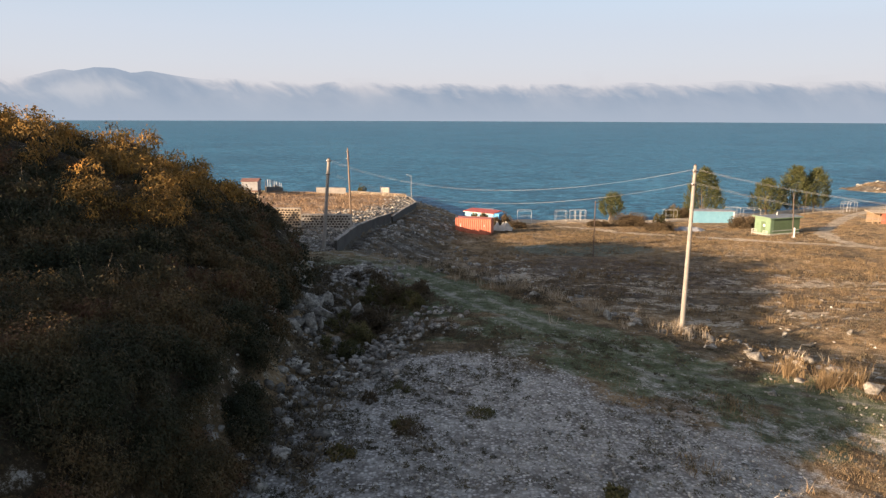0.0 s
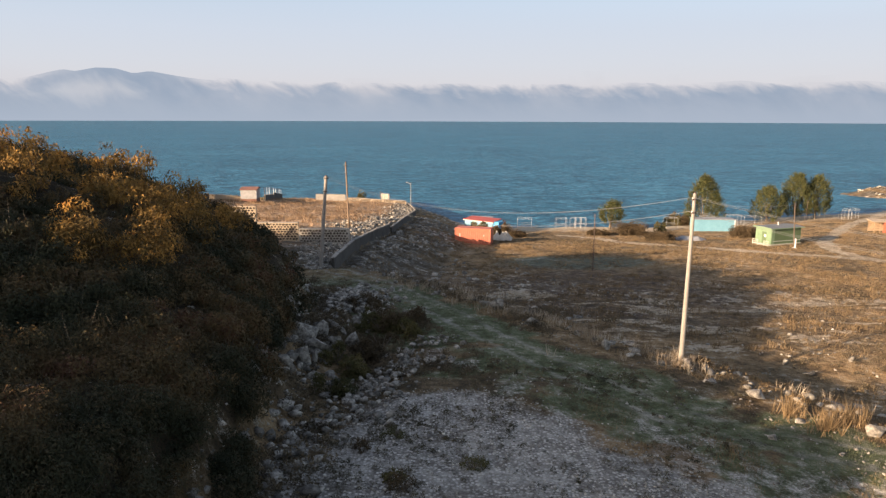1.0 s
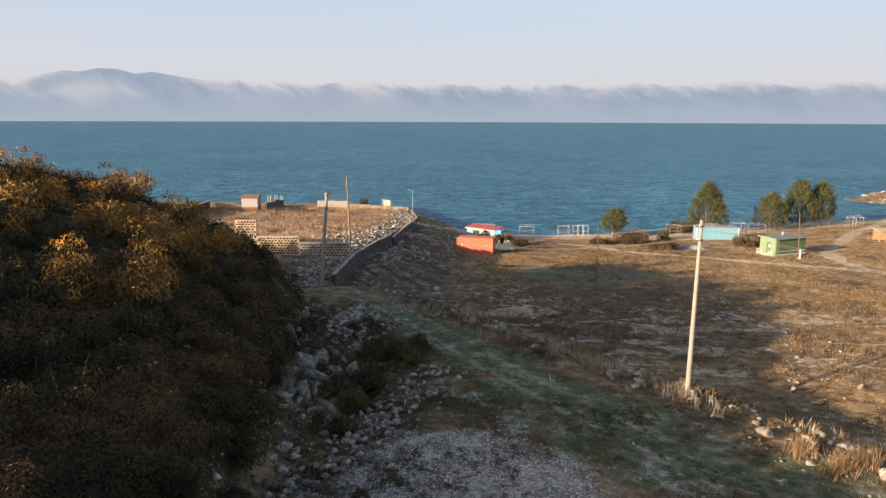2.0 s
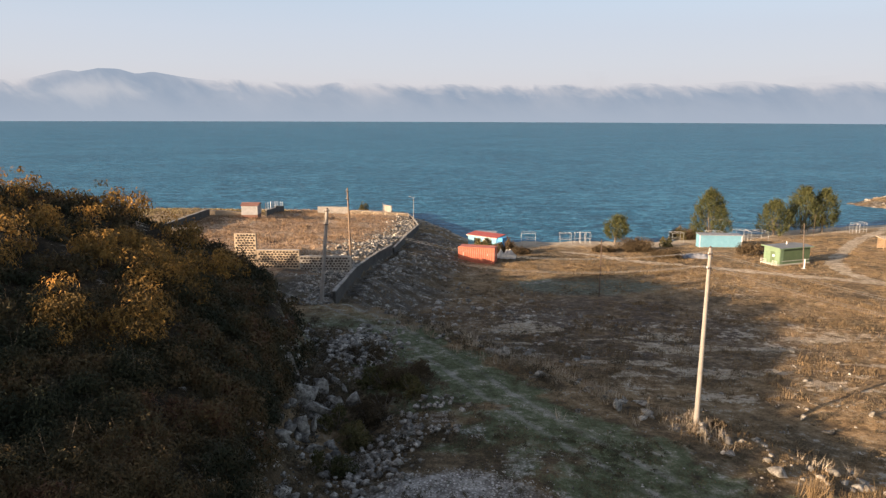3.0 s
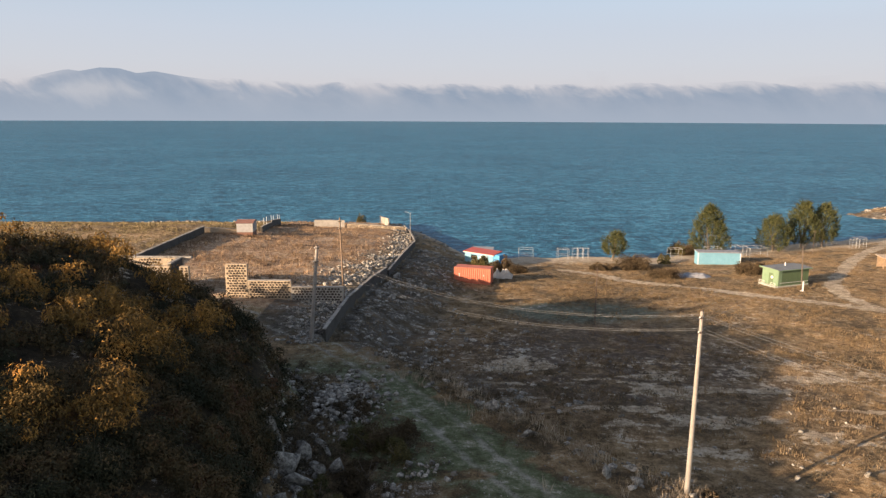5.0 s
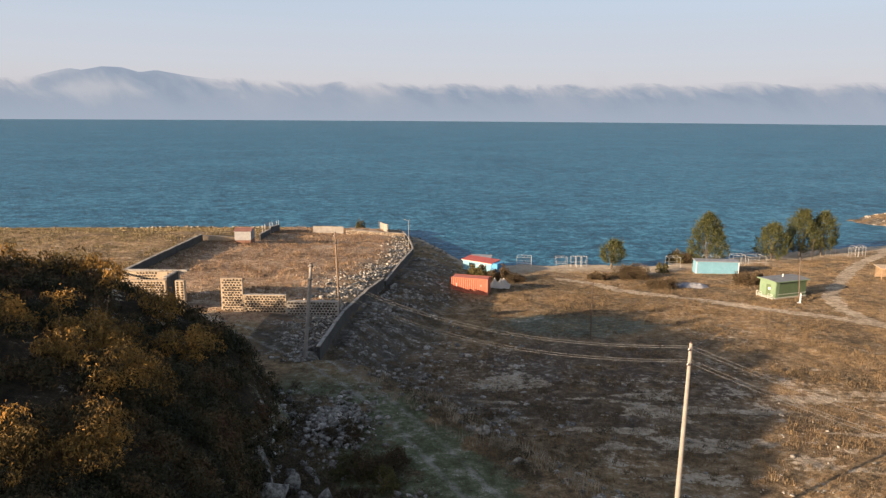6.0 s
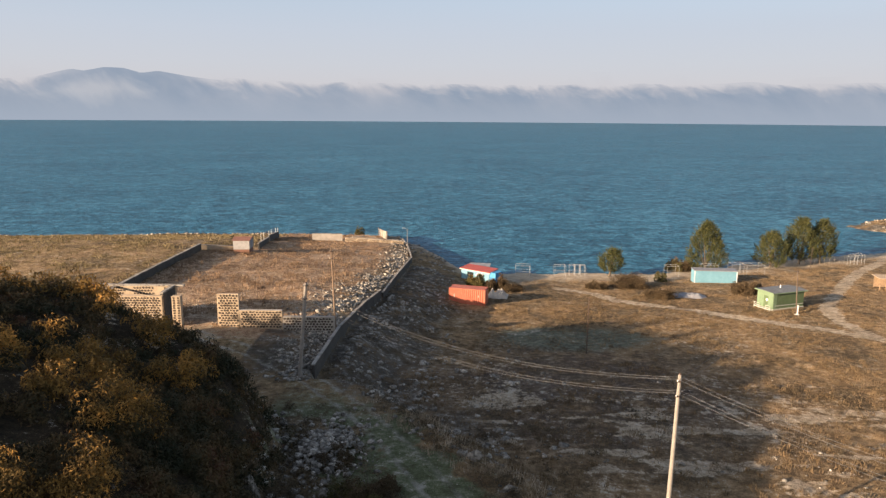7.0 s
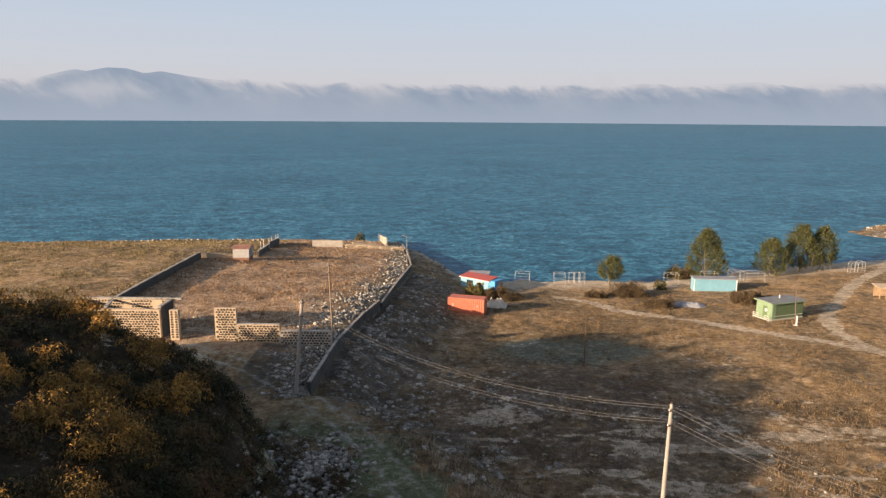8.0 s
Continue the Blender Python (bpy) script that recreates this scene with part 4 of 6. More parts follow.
def hill_scrub():
    """Shrubs of several rounded heads each; the leaves lie over the heads, finer where seen close."""
    rng = np.random.default_rng(5)
    n = 5400
    x, y = rng.uniform(-66, -4, n), rng.uniform(4, 82, n)
    x, y = np.concatenate([x, rng.uniform(-17, -5, 900)]), np.concatenate([y, rng.uniform(9, 46, 900)])
    n = len(x)
    e = side_of(x, y, FOOT)
    near = (x > -0.67 * y - 2)
    keep = (e > 0.2 + 1.0 * step(22, 28, y) * step(52, 46, y)) & (rng.random(n) < np.where(near, 0.8, 0.33)) & ((fbm(x, y, 0.35, 60) > -0.24) | (e > 4))
    x, y, e = x[keep], y[keep], e[keep]
    m = len(x)
    kind = rng.random(m)
    big = np.where((kind < 0.105) & (e > 6) & (y > 32), 0.9 + 0.35 * rng.random(m), np.where(kind < 0.25, 0.34 + 0.14 * rng.random(m), 0.2 * rng.random(m)))
    r = 0.75 + 0.7 * big + 0.25 * rng.random(m)
    h = (0.65 + 2.6 * big + 0.3 * rng.random(m)) * np.clip(0.7 + e / 8, 0.7, 1.0)
    z = height(x, y) - 0.25
    # heads of each shrub
    k = 9
    u = rng.normal(size=(m, k, 3))
    u /= np.linalg.norm(u, axis=2)[:, :, None]
    u[:, :, 2] = np.abs(u[:, :, 2]) * 0.9 + 0.05
    out = 0.35 + 0.4 * rng.random((m, k))
    hx, hy, hz = (x[:, None] + u[:, :, 0] * out * r[:, None]).ravel(), (y[:, None] + u[:, :, 1] * out * r[:, None]).ravel(), (z[:, None] + u[:, :, 2] * out * h[:, None]).ravel()
    hr = (r[:, None] * (0.26 + 0.24 * rng.random((m, k)))).ravel()
    far = np.sqrt(hx ** 2 + (hy - 2) ** 2 + 25)
    size = np.where(np.repeat(near[keep], k), np.clip(0.0019 * far, 0.03, 0.15), 0.32)
    count = np.clip((1.65 * hr * hr / size ** 2), 5, 300).astype(int)
    i = np.repeat(np.arange(len(hx)), count)
    t = len(i)
    d = rng.normal(size=(t, 3))
    d[:, 2] = np.abs(d[:, 2]) * 1.05 - 0.25
    d /= np.linalg.norm(d, axis=1)[:, None]
    lay = np.where(rng.random(t) < 0.14, 1.0 + 0.45 * rng.random(t), 0.72 + 0.33 * rng.random(t))
    c = np.stack([hx[i], hy[i], hz[i]], -1) + d * (hr[i] * lay)[:, None]
    nrm = d + 0.42 * rng.normal(size=(t, 3))
    nrm /= np.linalg.norm(nrm, axis=1)[:, None]
    a = np.cross(nrm, rng.normal(size=(t, 3)) + np.array([0, 0, 1.2]))
    a /= np.linalg.norm(a, axis=1)[:, None]
    b = np.cross(nrm, a)
    s_ = (size[i] * (0.65 + 0.7 * rng.random(t)))[:, None]
    v = np.stack([c + b * s_ * 1.75, c - b * s_ * 0.8 - a * s_ * 0.45, c - b * s_ * 0.8 + a * s_ * 0.45], 1).reshape(-1, 3)
    # tall shrubs take the brighter colour that stands for sun on their tops
    sunlit = np.repeat(big > 0.7, k)[i]
    for who, mat_, label in ((~sunlit, M_SHRUBSHADE, "dense autumn scrub in olive and brown on the hill, darkened for shade"), (sunlit, M_SHRUBSUN, "taller golden-orange shrubs, brightened as if sunlit, standing out of the scrub")):
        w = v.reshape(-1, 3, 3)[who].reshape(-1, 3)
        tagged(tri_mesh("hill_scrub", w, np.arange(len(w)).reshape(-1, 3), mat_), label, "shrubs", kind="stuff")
    # bare twigs standing out of the scrub
    w = rng.choice(m, 500)
    w = np.repeat(w, 3)
    q = rng.normal(size=(len(w), 3)) * 0.35
    foot = np.stack([x[w] + q[:, 0], y[w] + q[:, 1], z[w] + 0.5 * h[w]], -1)
    tip = foot + np.stack([q[:, 1], q[:, 2], h[w] * (0.4 + 0.3 * rng.random(len(w)))], -1)
    th = 0.006
    v = np.stack([foot + np.array([th, 0, 0]), foot + np.array([-th, 0, 0]), foot + np.array([0, th, 0]), tip], 1).reshape(-1, 3)
    f = (np.array([[0, 1, 3], [1, 2, 3], [2, 0, 3]])[None] + 4 * np.arange(len(w))[:, None, None]).reshape(-1, 3)
    tagged(tri_mesh("scrub_twigs", v, f, M_BARK), "thin bare grey twigs rising out of the scrub", "twigs", kind="stuff")


hill_scrub()


def bush(x, y, r, h, material, label, seed, leaves=1300, size=0.05):
    rng = np.random.default_rng(seed)
    ob = thing("bush", (x, y, gz(x, y) - 0.05), 0, label, "bush", "loose bushes")
    q = max(1, int(r * r * 2.2))
    a, rr = rng.random(q) * 6.28, r * 0.74 * np.sqrt(rng.random(q))
    one = np.ones(q)
    p, s_ = shrub_leaves(rr * np.cos(a), rr * np.sin(a), 0 * one, max(0.45, r * 0.42) * (0.75 + 0.5 * rng.random(q)), h * (0.45 + 0.55 * rng.random(q)), leaves, size, rng)
    v, f = leaf_quads(p, s_, rng)
    tri_mesh("crown", v, f, material, ob)
    bm = B()
    for k in range(7):
        t = k * 0.9 + rng.random()
        rod(bm, (0, 0, 0), (0.45 * r * math.cos(t), 0.45 * r * math.sin(t), h * 0.7), 0.035, 0.012, 5)
    part("stem", bm, M_BARK, ob)
    return ob


bush(-3.6, 45.6, 1.7, 1.5, M_BUSH, "dark olive bush beside the stone heap", 1)
bush(-1.6, 44.0, 1.5, 1.3, M_BUSH, "dark olive bush at the bend of the track", 2)
bush(-4.4, 38.2, 1.4, 1.5, M_BUSH, "dark tangled bush in the hollow", 3)
bush(-4.9, 34.2, 1.3, 1.3, M_BUSH, "dark tangled bush in the hollow", 4)
bush(-3.9, 41.0, 1.2, 1.2, M_RUST, "brownish bush in the hollow", 5)
bush(-2.4, 46.4, 1.9, 1.5, M_RUST, "brown tangled bush at the edge of the track", 31)
bush(-3.3, 42.4, 1.6, 1.3, M_RUST, "brownish bush in the hollow", 32)
bush(-5.6, 39.6, 1.5, 1.4, M_BUSH, "dark tangled bush in the hollow", 33)
bush(-5.4, 50.8, 1.5, 1.1, M_RUST, "low brown bush behind the stone heap", 34)
bush(-0.8, 24.0, 0.55, 0.6, M_RUST, "small brown shrub on the gravel", 35, 500, 0.045)
bush(1.6, 25.6, 0.6, 0.35, M_BUSH, "spreading green weeds on the gravel", 36, 500, 0.045)
bush(-2.6, 27.6, 0.6, 0.6, M_RUST, "small brown shrub on the gravel", 37, 500, 0.045)
bush(-1.4, 28.6, 0.4, 0.6, M_BUSH, "small pale shrub on the gravel", 38, 400, 0.045)
bush(-3.9, 21.6, 0.7, 0.6, M_RUST, "reddish shrub on the gravel", 39, 500, 0.045)
bush(5.5, 19.6, 0.45, 0.75, M_BUSH, "small olive shrub on the gravel", 6, 500, 0.07)
bush(-2.9, 22.6, 0.5, 0.6, M_BUSH, "small dark shrub on the gravel", 7, 500, 0.07)
bush(-1.1, 24.6, 0.35, 0.4, M_BUSH, "tuft of dark weeds on the gravel", 8, 300, 0.06)
bush(15.9, 41.2, 0.55, 0.6, M_RUST, "russet shrub at the foot of the pole", 9, 500, 0.08)
bush(7.6, 138.5, 2.4, 3.8, M_BUSH, "dark green bush in front of the kiosk", 10, 1100, 0.1)
bush(11.9, 137.0, 2.3, 3.5, M_RUST, "brown bush beside the orange container", 11, 1100, 0.1)
bush(38.9, 141.0, 3.6, 2.9, M_RUST, "wide russet bush near the beach", 12, 560, 0.1)
bush(41.5, 130.0, 3.0, 2.3, M_RUST, "dark brown bush in the dry grass", 13, 560, 0.1)
bush(47.5, 148.5, 1.5, 3.0, M_BUSH, "upright olive bush near the beach", 14, 1000, 0.1)
bush(56.5, 163.0, 3.2, 3.6, M_RUST, "tall russet bush at the water", 15, 640, 0.1)
bush(54.6, 162.0, 2.0, 3.4, M_BUSH, "tall olive bush at the water", 16, 640, 0.1)
bush(58.5, 133.0, 2.7, 3.0, M_RUST, "wide brown bush between the cabins", 17, 560, 0.1)
bush(61.6, 136.0, 2.2, 1.6, M_RUST, "low brown bush between the cabins", 18, 560, 0.1)
bush(31.9, 139.0, 2.4, 1.5, M_RUST, "low reddish bush near the shore", 19, 560, 0.1)
bush(14.8, 135.5, 2.6, 1.5, M_RUST, "low reddish bush near the shore", 20, 560, 0.1)
bush(-23.4, 199.0, 1.7, 3.4, M_BUSH, "dark green bush behind the ruined lot", 21, 560, 0.1)


def leaf_tree(x, y, tall, wide, trunk, label, seed, lean=0.0):
    """A willow: limbs rising from a short trunk, and sprigs of narrow leaves that point up and outwards, thickest near the outline."""
    rng = np.random.default_rng(seed)
    ob = thing("tree", (x, y, gz(x, y) - 0.05), 0, label, "tree", "shore trees")
    bm = B()
    fork = Vector((lean * 0.3, 0, max(0.9, trunk * 1.2)))
    rod(bm, (0, 0, 0), fork, 0.3, 0.22, 9)
    for k in range(11):
        t, u = k * 2.4 + rng.random(), 0.45 + 0.5 * rng.random()
        rr = wide * 0.36 * (1.2 - u)
        mid = Vector((lean * u * 0.6 + 0.5 * rr * math.cos(t), 0.5 * rr * math.sin(t), trunk + (tall - trunk) * u * 0.5))
        tip = Vector((lean * u + rr * math.cos(t), rr * math.sin(t), trunk + (tall - trunk) * u))
        rod(bm, fork * 0.9, mid, 0.13, 0.07, 6)
        rod(bm, mid, tip, 0.07, 0.02, 5)
    part("trunk", bm, M_BARK, ob)
    n = max(260, int(33 * wide * (tall - trunk) / 4))
    ang = rng.random(n) * 6.283
    u = rng.random(n) ** 0.85
    lobe = 1 + 0.24 * np.sin(3 * ang + seed) * np.sin(7 * u + seed * 2) + 0.34 * fbm(ang * 2, u * 6, 1.0, seed) * 2
    shape = np.interp(u, [0, 0.08, 0.2, 0.4, 0.6, 0.8, 0.93, 1.0], [0.4, 0.74, 0.94, 0.96, 0.8, 0.5, 0.24, 0.04])
    rad = wide * 0.47 * shape * lobe * (0.5 + 0.5 * rng.random(n) ** 0.45)
    c = np.stack([lean * u + rad * np.cos(ang), rad * np.sin(ang), trunk + (tall - trunk) * 0.93 * u], -1)
    way = np.stack([0.45 * np.cos(ang), 0.45 * np.sin(ang), 0.75 + 0.3 * rng.random(n)], -1) + 0.22 * rng.normal(size=(n, 3))
    way /= np.linalg.norm(way, axis=1)[:, None]
    per = 36
    along = rng.random((n, per, 1)) * (0.5 + 0.8 * rng.random((n, 1, 1)))
    q = c[:, None] + way[:, None] * along * 1.5 + rng.normal(size=(n, per, 3)) * 0.16 * (1.25 - 0.7 * along)
    v, f = leaf_quads(q.reshape(-1, 3), 0.11 * (0.6 + 0.8 * rng.random(n * per)), rng)
    tri_mesh("crown", v, f, M_LEAF, ob)
    return ob


leaf_tree(61.5, 161.0, 11.6, 8.4, 0.0, "tall broad olive-green willow on the beach", 1)
leaf_tree(78.2, 164.8, 8.2, 7.6, 0.0, "rounded olive-green willow on the beach", 2)
leaf_tree(86.9, 168.8, 11.2, 7.8, 0.8, "tall olive-green willow in a pair", 3)
leaf_tree(92.4, 169.8, 10.4, 6.8, 0.9, "tall narrow willow in a pair", 4)
leaf_tree(37.7, 153.5, 6.0, 5.0, 1.2, "small wind-bent tree on the sand", 5, 0.9)


def blades(name, x, y, per, tall, wide, material, label, seed, radius=0.22):
    rng = np.random.default_rng(seed)
    n = len(x)
    z = height(x, y)
    bx = np.repeat(x, per) + rng.normal(size=n * per) * radius
    by = np.repeat(y, per) + rng.normal(size=n * per) * radius
    bz = np.repeat(z, per) - 0.03
    hh = np.repeat(tall, per) * (0.55 + 0.6 * rng.random(n * per))
    a = rng.random(n * per) * 6.28
    w = wide * (0.6 + 0.8 * rng.random(n * per))
    lx, ly = rng.normal(size=n * per) * hh * 0.28, rng.normal(size=n * per) * hh * 0.28
    v = np.stack([np.stack([bx - w * np.cos(a), by - w * np.sin(a), bz], -1), np.stack([bx + w * np.cos(a), by + w * np.sin(a), bz], -1), np.stack([bx + lx, by + ly, bz + hh], -1)], 1).reshape(-1, 3)
    ob = tri_mesh(name, v, np.arange(len(v)).reshape(-1, 3), material)
    return tagged(ob, label, "grass", kind="stuff")


# dry grass of the field
x, y = spread(62000, -9, 100, 30, 160)
ok = (side_of(x, y, EDGE) < 3) & (np.minimum(np.abs(side_of(x, y, TRACK)), np.abs(side_of(x, y, SPUR))) > 1.3) & (np.abs(side_of(x, y, ROAD)) > 2.2) & (height(x, y) > 0.7) & (x < 0.62 * y + 6)
x, y = thin(ok * np.clip(0.35 + 3.2 * fbm(x, y, 0.35, 70), 0.03, 1), x, y)
blades("field_grass", x, y, 7, 0.12 + 0.4 * rng.random(len(x)) ** 2.2, 0.022, M_STRAW, "tufts of dry golden grass over the field", 1, 0.25)
# coarser tussocks standing out of it
x, y = spread(12000, -2, 80, 50, 132)
ok = (side_of(x, y, EDGE) < -1) & (np.minimum(np.abs(side_of(x, y, TRACK)), np.abs(side_of(x, y, SPUR))) > 1.8) & (x < 0.6 * y + 6)
x, y = thin(ok * np.clip(3.4 * fbm(x, y, 0.12, 96) + 2.0 * fbm(x, y, 0.5, 97) + 0.15, 0, 1), x, y)
blades("field_tussocks", x, y, 14, 0.16 + 0.34 * rng.random(len(x)) ** 1.5, 0.034, M_TUSSOCK, "coarse brown and straw-coloured tussocks in the field", 21, 0.2)
# tall tufts along the bank
x, y = spread(11000, -6, 32, 26, 66)
x, y = thin(np.exp(-((side_of(x, y, EDGE) - 0.5) / 1.8) ** 2) * (0.25 + 0.75 * step(20, 14, x)) * np.clip(0.2 + 3.5 * fbm(x, y, 0.5, 71), 0, 1), x, y)
blades("bank_grass", x, y, 9, 0.35 + 0.6 * rng.random(len(x)), 0.02, M_PALEGRASS, "tall bleached grass along the bank", 2, 0.14)
x, y = np.concatenate([rng.normal(c[0], 0.25, 13) for c in ((16.95, 32.6), (19.6, 31.9), (18.0, 31.2))]), np.concatenate([rng.normal(c[1], 0.25, 13) for c in ((16.95, 32.6), (19.6, 31.9), (18.0, 31.2))])
blades("tall_grass", x, y, 16, 0.9 + 0.6 * rng.random(len(x)), 0.014, M_STRAW, "clumps of tall straw-coloured grass among boulders", 3, 0.08)
# grass of the lot and of the meadow beyond it
x, y = spread(42000, -110, -8, 84, 203)
x, y = thin(step(4, 11, side_of(x, y, EDGE)) * (height(x, y) > 0.8) * np.clip(0.45 + 2.4 * fbm(x, y, 0.25, 72), 0, 1), x, y)
inside = x > np.interp(y, LOT_Y, LOT_X)
tall = 0.2 + 0.5 * rng.random(len(x)) ** 2
blades("lot_grass", x[inside], y[inside], 6, tall[inside], 0.05, M_LOTGRASS, "reddish dry grass inside the walled lot", 4, 0.35)
blades("meadow_grass", x[~inside], y[~inside], 5, 0.8 * tall[~inside], 0.075, M_MEADOW, "yellowish olive grass of the meadow beyond the lot", 14, 0.35)
# turf of the track, weeds on the gravel
x, y = spread(26000, -28, 26, 20, 86)
rd = side_of(x, y, ROAD)
x, y = thin(np.where(np.abs(rd) < 4.2, np.exp(-((np.abs(rd) - 0.2) / 2.4) ** 2), 0) * (1 - 0.6 * np.exp(-((np.abs(rd) - 0.95) / 0.35) ** 2)), x, y)
blades("track_turf", x, y, 7, 0.06 + 0.12 * rng.random(len(x)), 0.016, M_TURF, "short green turf of the track", 5, 0.14)
x, y = spread(3600, -6, 16, 15, 38)
x, y = thin(np.clip(0.2 + 0.08 * np.clip(2 - x, 0, 8) + 3.0 * fbm(x, y * 0.6, 0.4, 74), 0, 1) * (side_of(x, y, FOOT) < 0), x, y)
q, s_ = shrub_leaves(x, y, height(x, y) - 0.02, 0.1 + 0.26 * rng.random(len(x)) ** 2, 0.06 + 0.24 * rng.random(len(x)) ** 2, 50, 0.028, rng)
v, f = leaf_quads(q, s_, rng)
tagged(tri_mesh("gravel_weeds", v, f, M_WEED), "dark weeds in patches on the gravel", "weeds", kind="stuff")
# low dark heath over the field, slope and hill foot
x, y = spread(9000, -10, 70, 34, 132)
ok = (side_of(x, y, EDGE) < 2) & (np.minimum(np.abs(side_of(x, y, TRACK)), np.abs(side_of(x, y, SPUR))) > 1.6) & (np.abs(side_of(x, y, ROAD)) > 2.6) & (x < 0.6 * y + 6)
x, y = thin(ok * np.clip(3.2 * fbm(x * 0.6, y, 0.16, 80) + 0.2, 0, 1), x, y)
q, s_ = shrub_leaves(x, y, height(x, y), 0.25 + 0.3 * rng.random(len(x)), 0.12 + 0.22 * rng.random(len(x)), 36, 0.06, rng)
v, f = leaf_quads(q, s_, rng)
tagged(tri_mesh("heath", v, f, M_HEATH), "low dark heath and dead weeds over the field", "shrubs", kind="stuff")
x, y = spread(2600, -11, 2, 18, 66)
x, y = thin((np.abs(side_of(x, y, FOOT) + 0.6) < 1.5) * 0.75 * (fbm(x, y, 0.4, 81) > -0.1), x, y)
q, s_ = shrub_leaves(x, y, height(x, y), 0.25 + 0.35 * rng.random(len(x)), 0.25 + 0.5 * rng.random(len(x)), 60, 0.06, rng)
v, f = leaf_quads(q, s_, rng)
tagged(tri_mesh("foot_weeds", v, f, M_HEATH), "dark weeds and twigs among the stones at the hill's foot", "shrubs", kind="stuff")
x, y = spread(2600, 8, 22, 17, 31)
x, y = thin(np.clip(0.15 + 3 * fbm(x, y, 0.4, 83), 0, 1) * (np.abs(side_of(x, y, ROAD)) > 1.6), x, y)
blades("corner_grass", x, y, 9, 0.15 + 0.4 * rng.random(len(x)) ** 2, 0.014, M_STRAW, "dry grass among stones beside the track", 7, 0.16)
x, y = spread(15000, -2, 25, 17, 40)
x, y = thin(np.clip(0.35 + 2.4 * fbm(x, y, 0.5, 85), 0, 1) * (side_of(x, y, GRAVEL) > 0.4) * (np.abs(side_of(x, y, ROAD)) > 1.4), x, y)
blades("short_grass", x, y, 8, 0.05 + 0.13 * rng.random(len(x)), 0.011, M_STRAW, "short withered grass beside the gravel", 8, 0.12)
x, y = spread(5200, -2, 25, 16, 40)
x, y = thin(np.clip(0.3 + 2.4 * fbm(x, y, 0.45, 86), 0, 1) * (side_of(x, y, EDGE) > 0), x, y)
scatter_rocks("verge_stones", x, y, 0.02 + 0.09 * rng.random(len(x)) ** 3, 11, "small pale stones in the withered grass of the verge", 0.2)
x, y = spread(3000, -9, 8, 36, 68)
x, y = thin((side_of(x, y, EDGE) > -1) * (np.abs(side_of(x, y, ROAD)) > 2.4) * (side_of(x, y, FOOT) < 0.5) * np.clip(0.35 + 2 * fbm(x, y, 0.3, 88), 0, 1), x, y)
q, s_ = shrub_leaves(x, y, height(x, y), 0.25 + 0.35 * rng.random(len(x)), 0.15 + 0.4 * rng.random(len(x)), 60, 0.05, rng)
v, f = leaf_quads(q, s_, rng)
tagged(tri_mesh("hollow_weeds", v, f, M_HEATH), "dark weeds in the hollow beside the track", "shrubs", kind="stuff")


# ---- poles and wires ----
def power_pole(foot, top, r0, r1, label, arms, material=M_POLE):
    """A leaning pole with steel brackets and insulators. arms: heights below the top."""
    f, t = Vector(foot), Vector(top)
    ob = thing("utility_pole", f, 0, label, "utility pole", "utility poles")
    way = t - f
    bm = rod(B(), (0, 0, -0.4), way, r0, r1, 12)
    part("shaft", bm, material, ob, smooth=False)
    bm = rod(B(), way, way * 1.012, r1 * 1.05, r1 * 0.35, 12)
    part("cap", bm, M_STEEL, ob)
    for drop in arms:
        c = way * (1 - drop / way.length)
        bm = box(B(), (c.x, c.y, c.z), (0.56, 0.05, 0.05), 46, 0.008)
        box(bm, (c.x, c.y, c.z), (r1 * 2.5, r1 * 2.5, 0.09), 46, 0.01)
        arm = part("bracket", bm, M_STEEL, ob)
        for s_ in (-1, 1):
            q = Vector((0.24 * s_ * math.cos(radians(46)), 0.24 * s_ * math.sin(radians(46)), 0))
            bm = rod(B(), c + q + Vector((0, 0, 0.03)), c + q + Vector((0, 0, 0.13)), 0.03, 0.022, 8)
            rod(bm, c + q + Vector((0, 0, 0.07)), c + q + Vector((0, 0, 0.09)), 0.042, 0.038, 8)
            part("insulator", bm, M_PORC, arm)
    return ob


A_FOOT, A_TOP = Vector((14.75, 41.2, gz(14.75, 41.2))), Vector((16.05, 44.4, 20.25))
B_FOOT, B_TOP = Vector((-11.8, 69.0, gz(-11.8, 69.0))), Vector((-11.2, 70.4, 19.05))
C_FOOT, C_TOP = Vector((-11.3, 87.0, gz(-11.3, 87.0))), Vector((-11.5, 86.4, 19.4))
power_pole(A_FOOT, A_TOP, 0.155, 0.1, "tall pale leaning utility pole with two steel brackets", (0.35, 1.2))
power_pole(B_FOOT, B_TOP, 0.2, 0.15, "grey concrete utility pole beside the retaining wall", (0.2, 1.5), M_OLDPOLE)
power_pole(C_FOOT, C_TOP, 0.13, 0.085, "thin weathered wooden utility pole inside the lot", (0.4, 1.3), M_BROWNPOLE)
H_FOOT = Vector((59.0, 114.3, gz(59.0, 114.3)))
H_TOP = Vector((58.5, 114.3, 11.2))


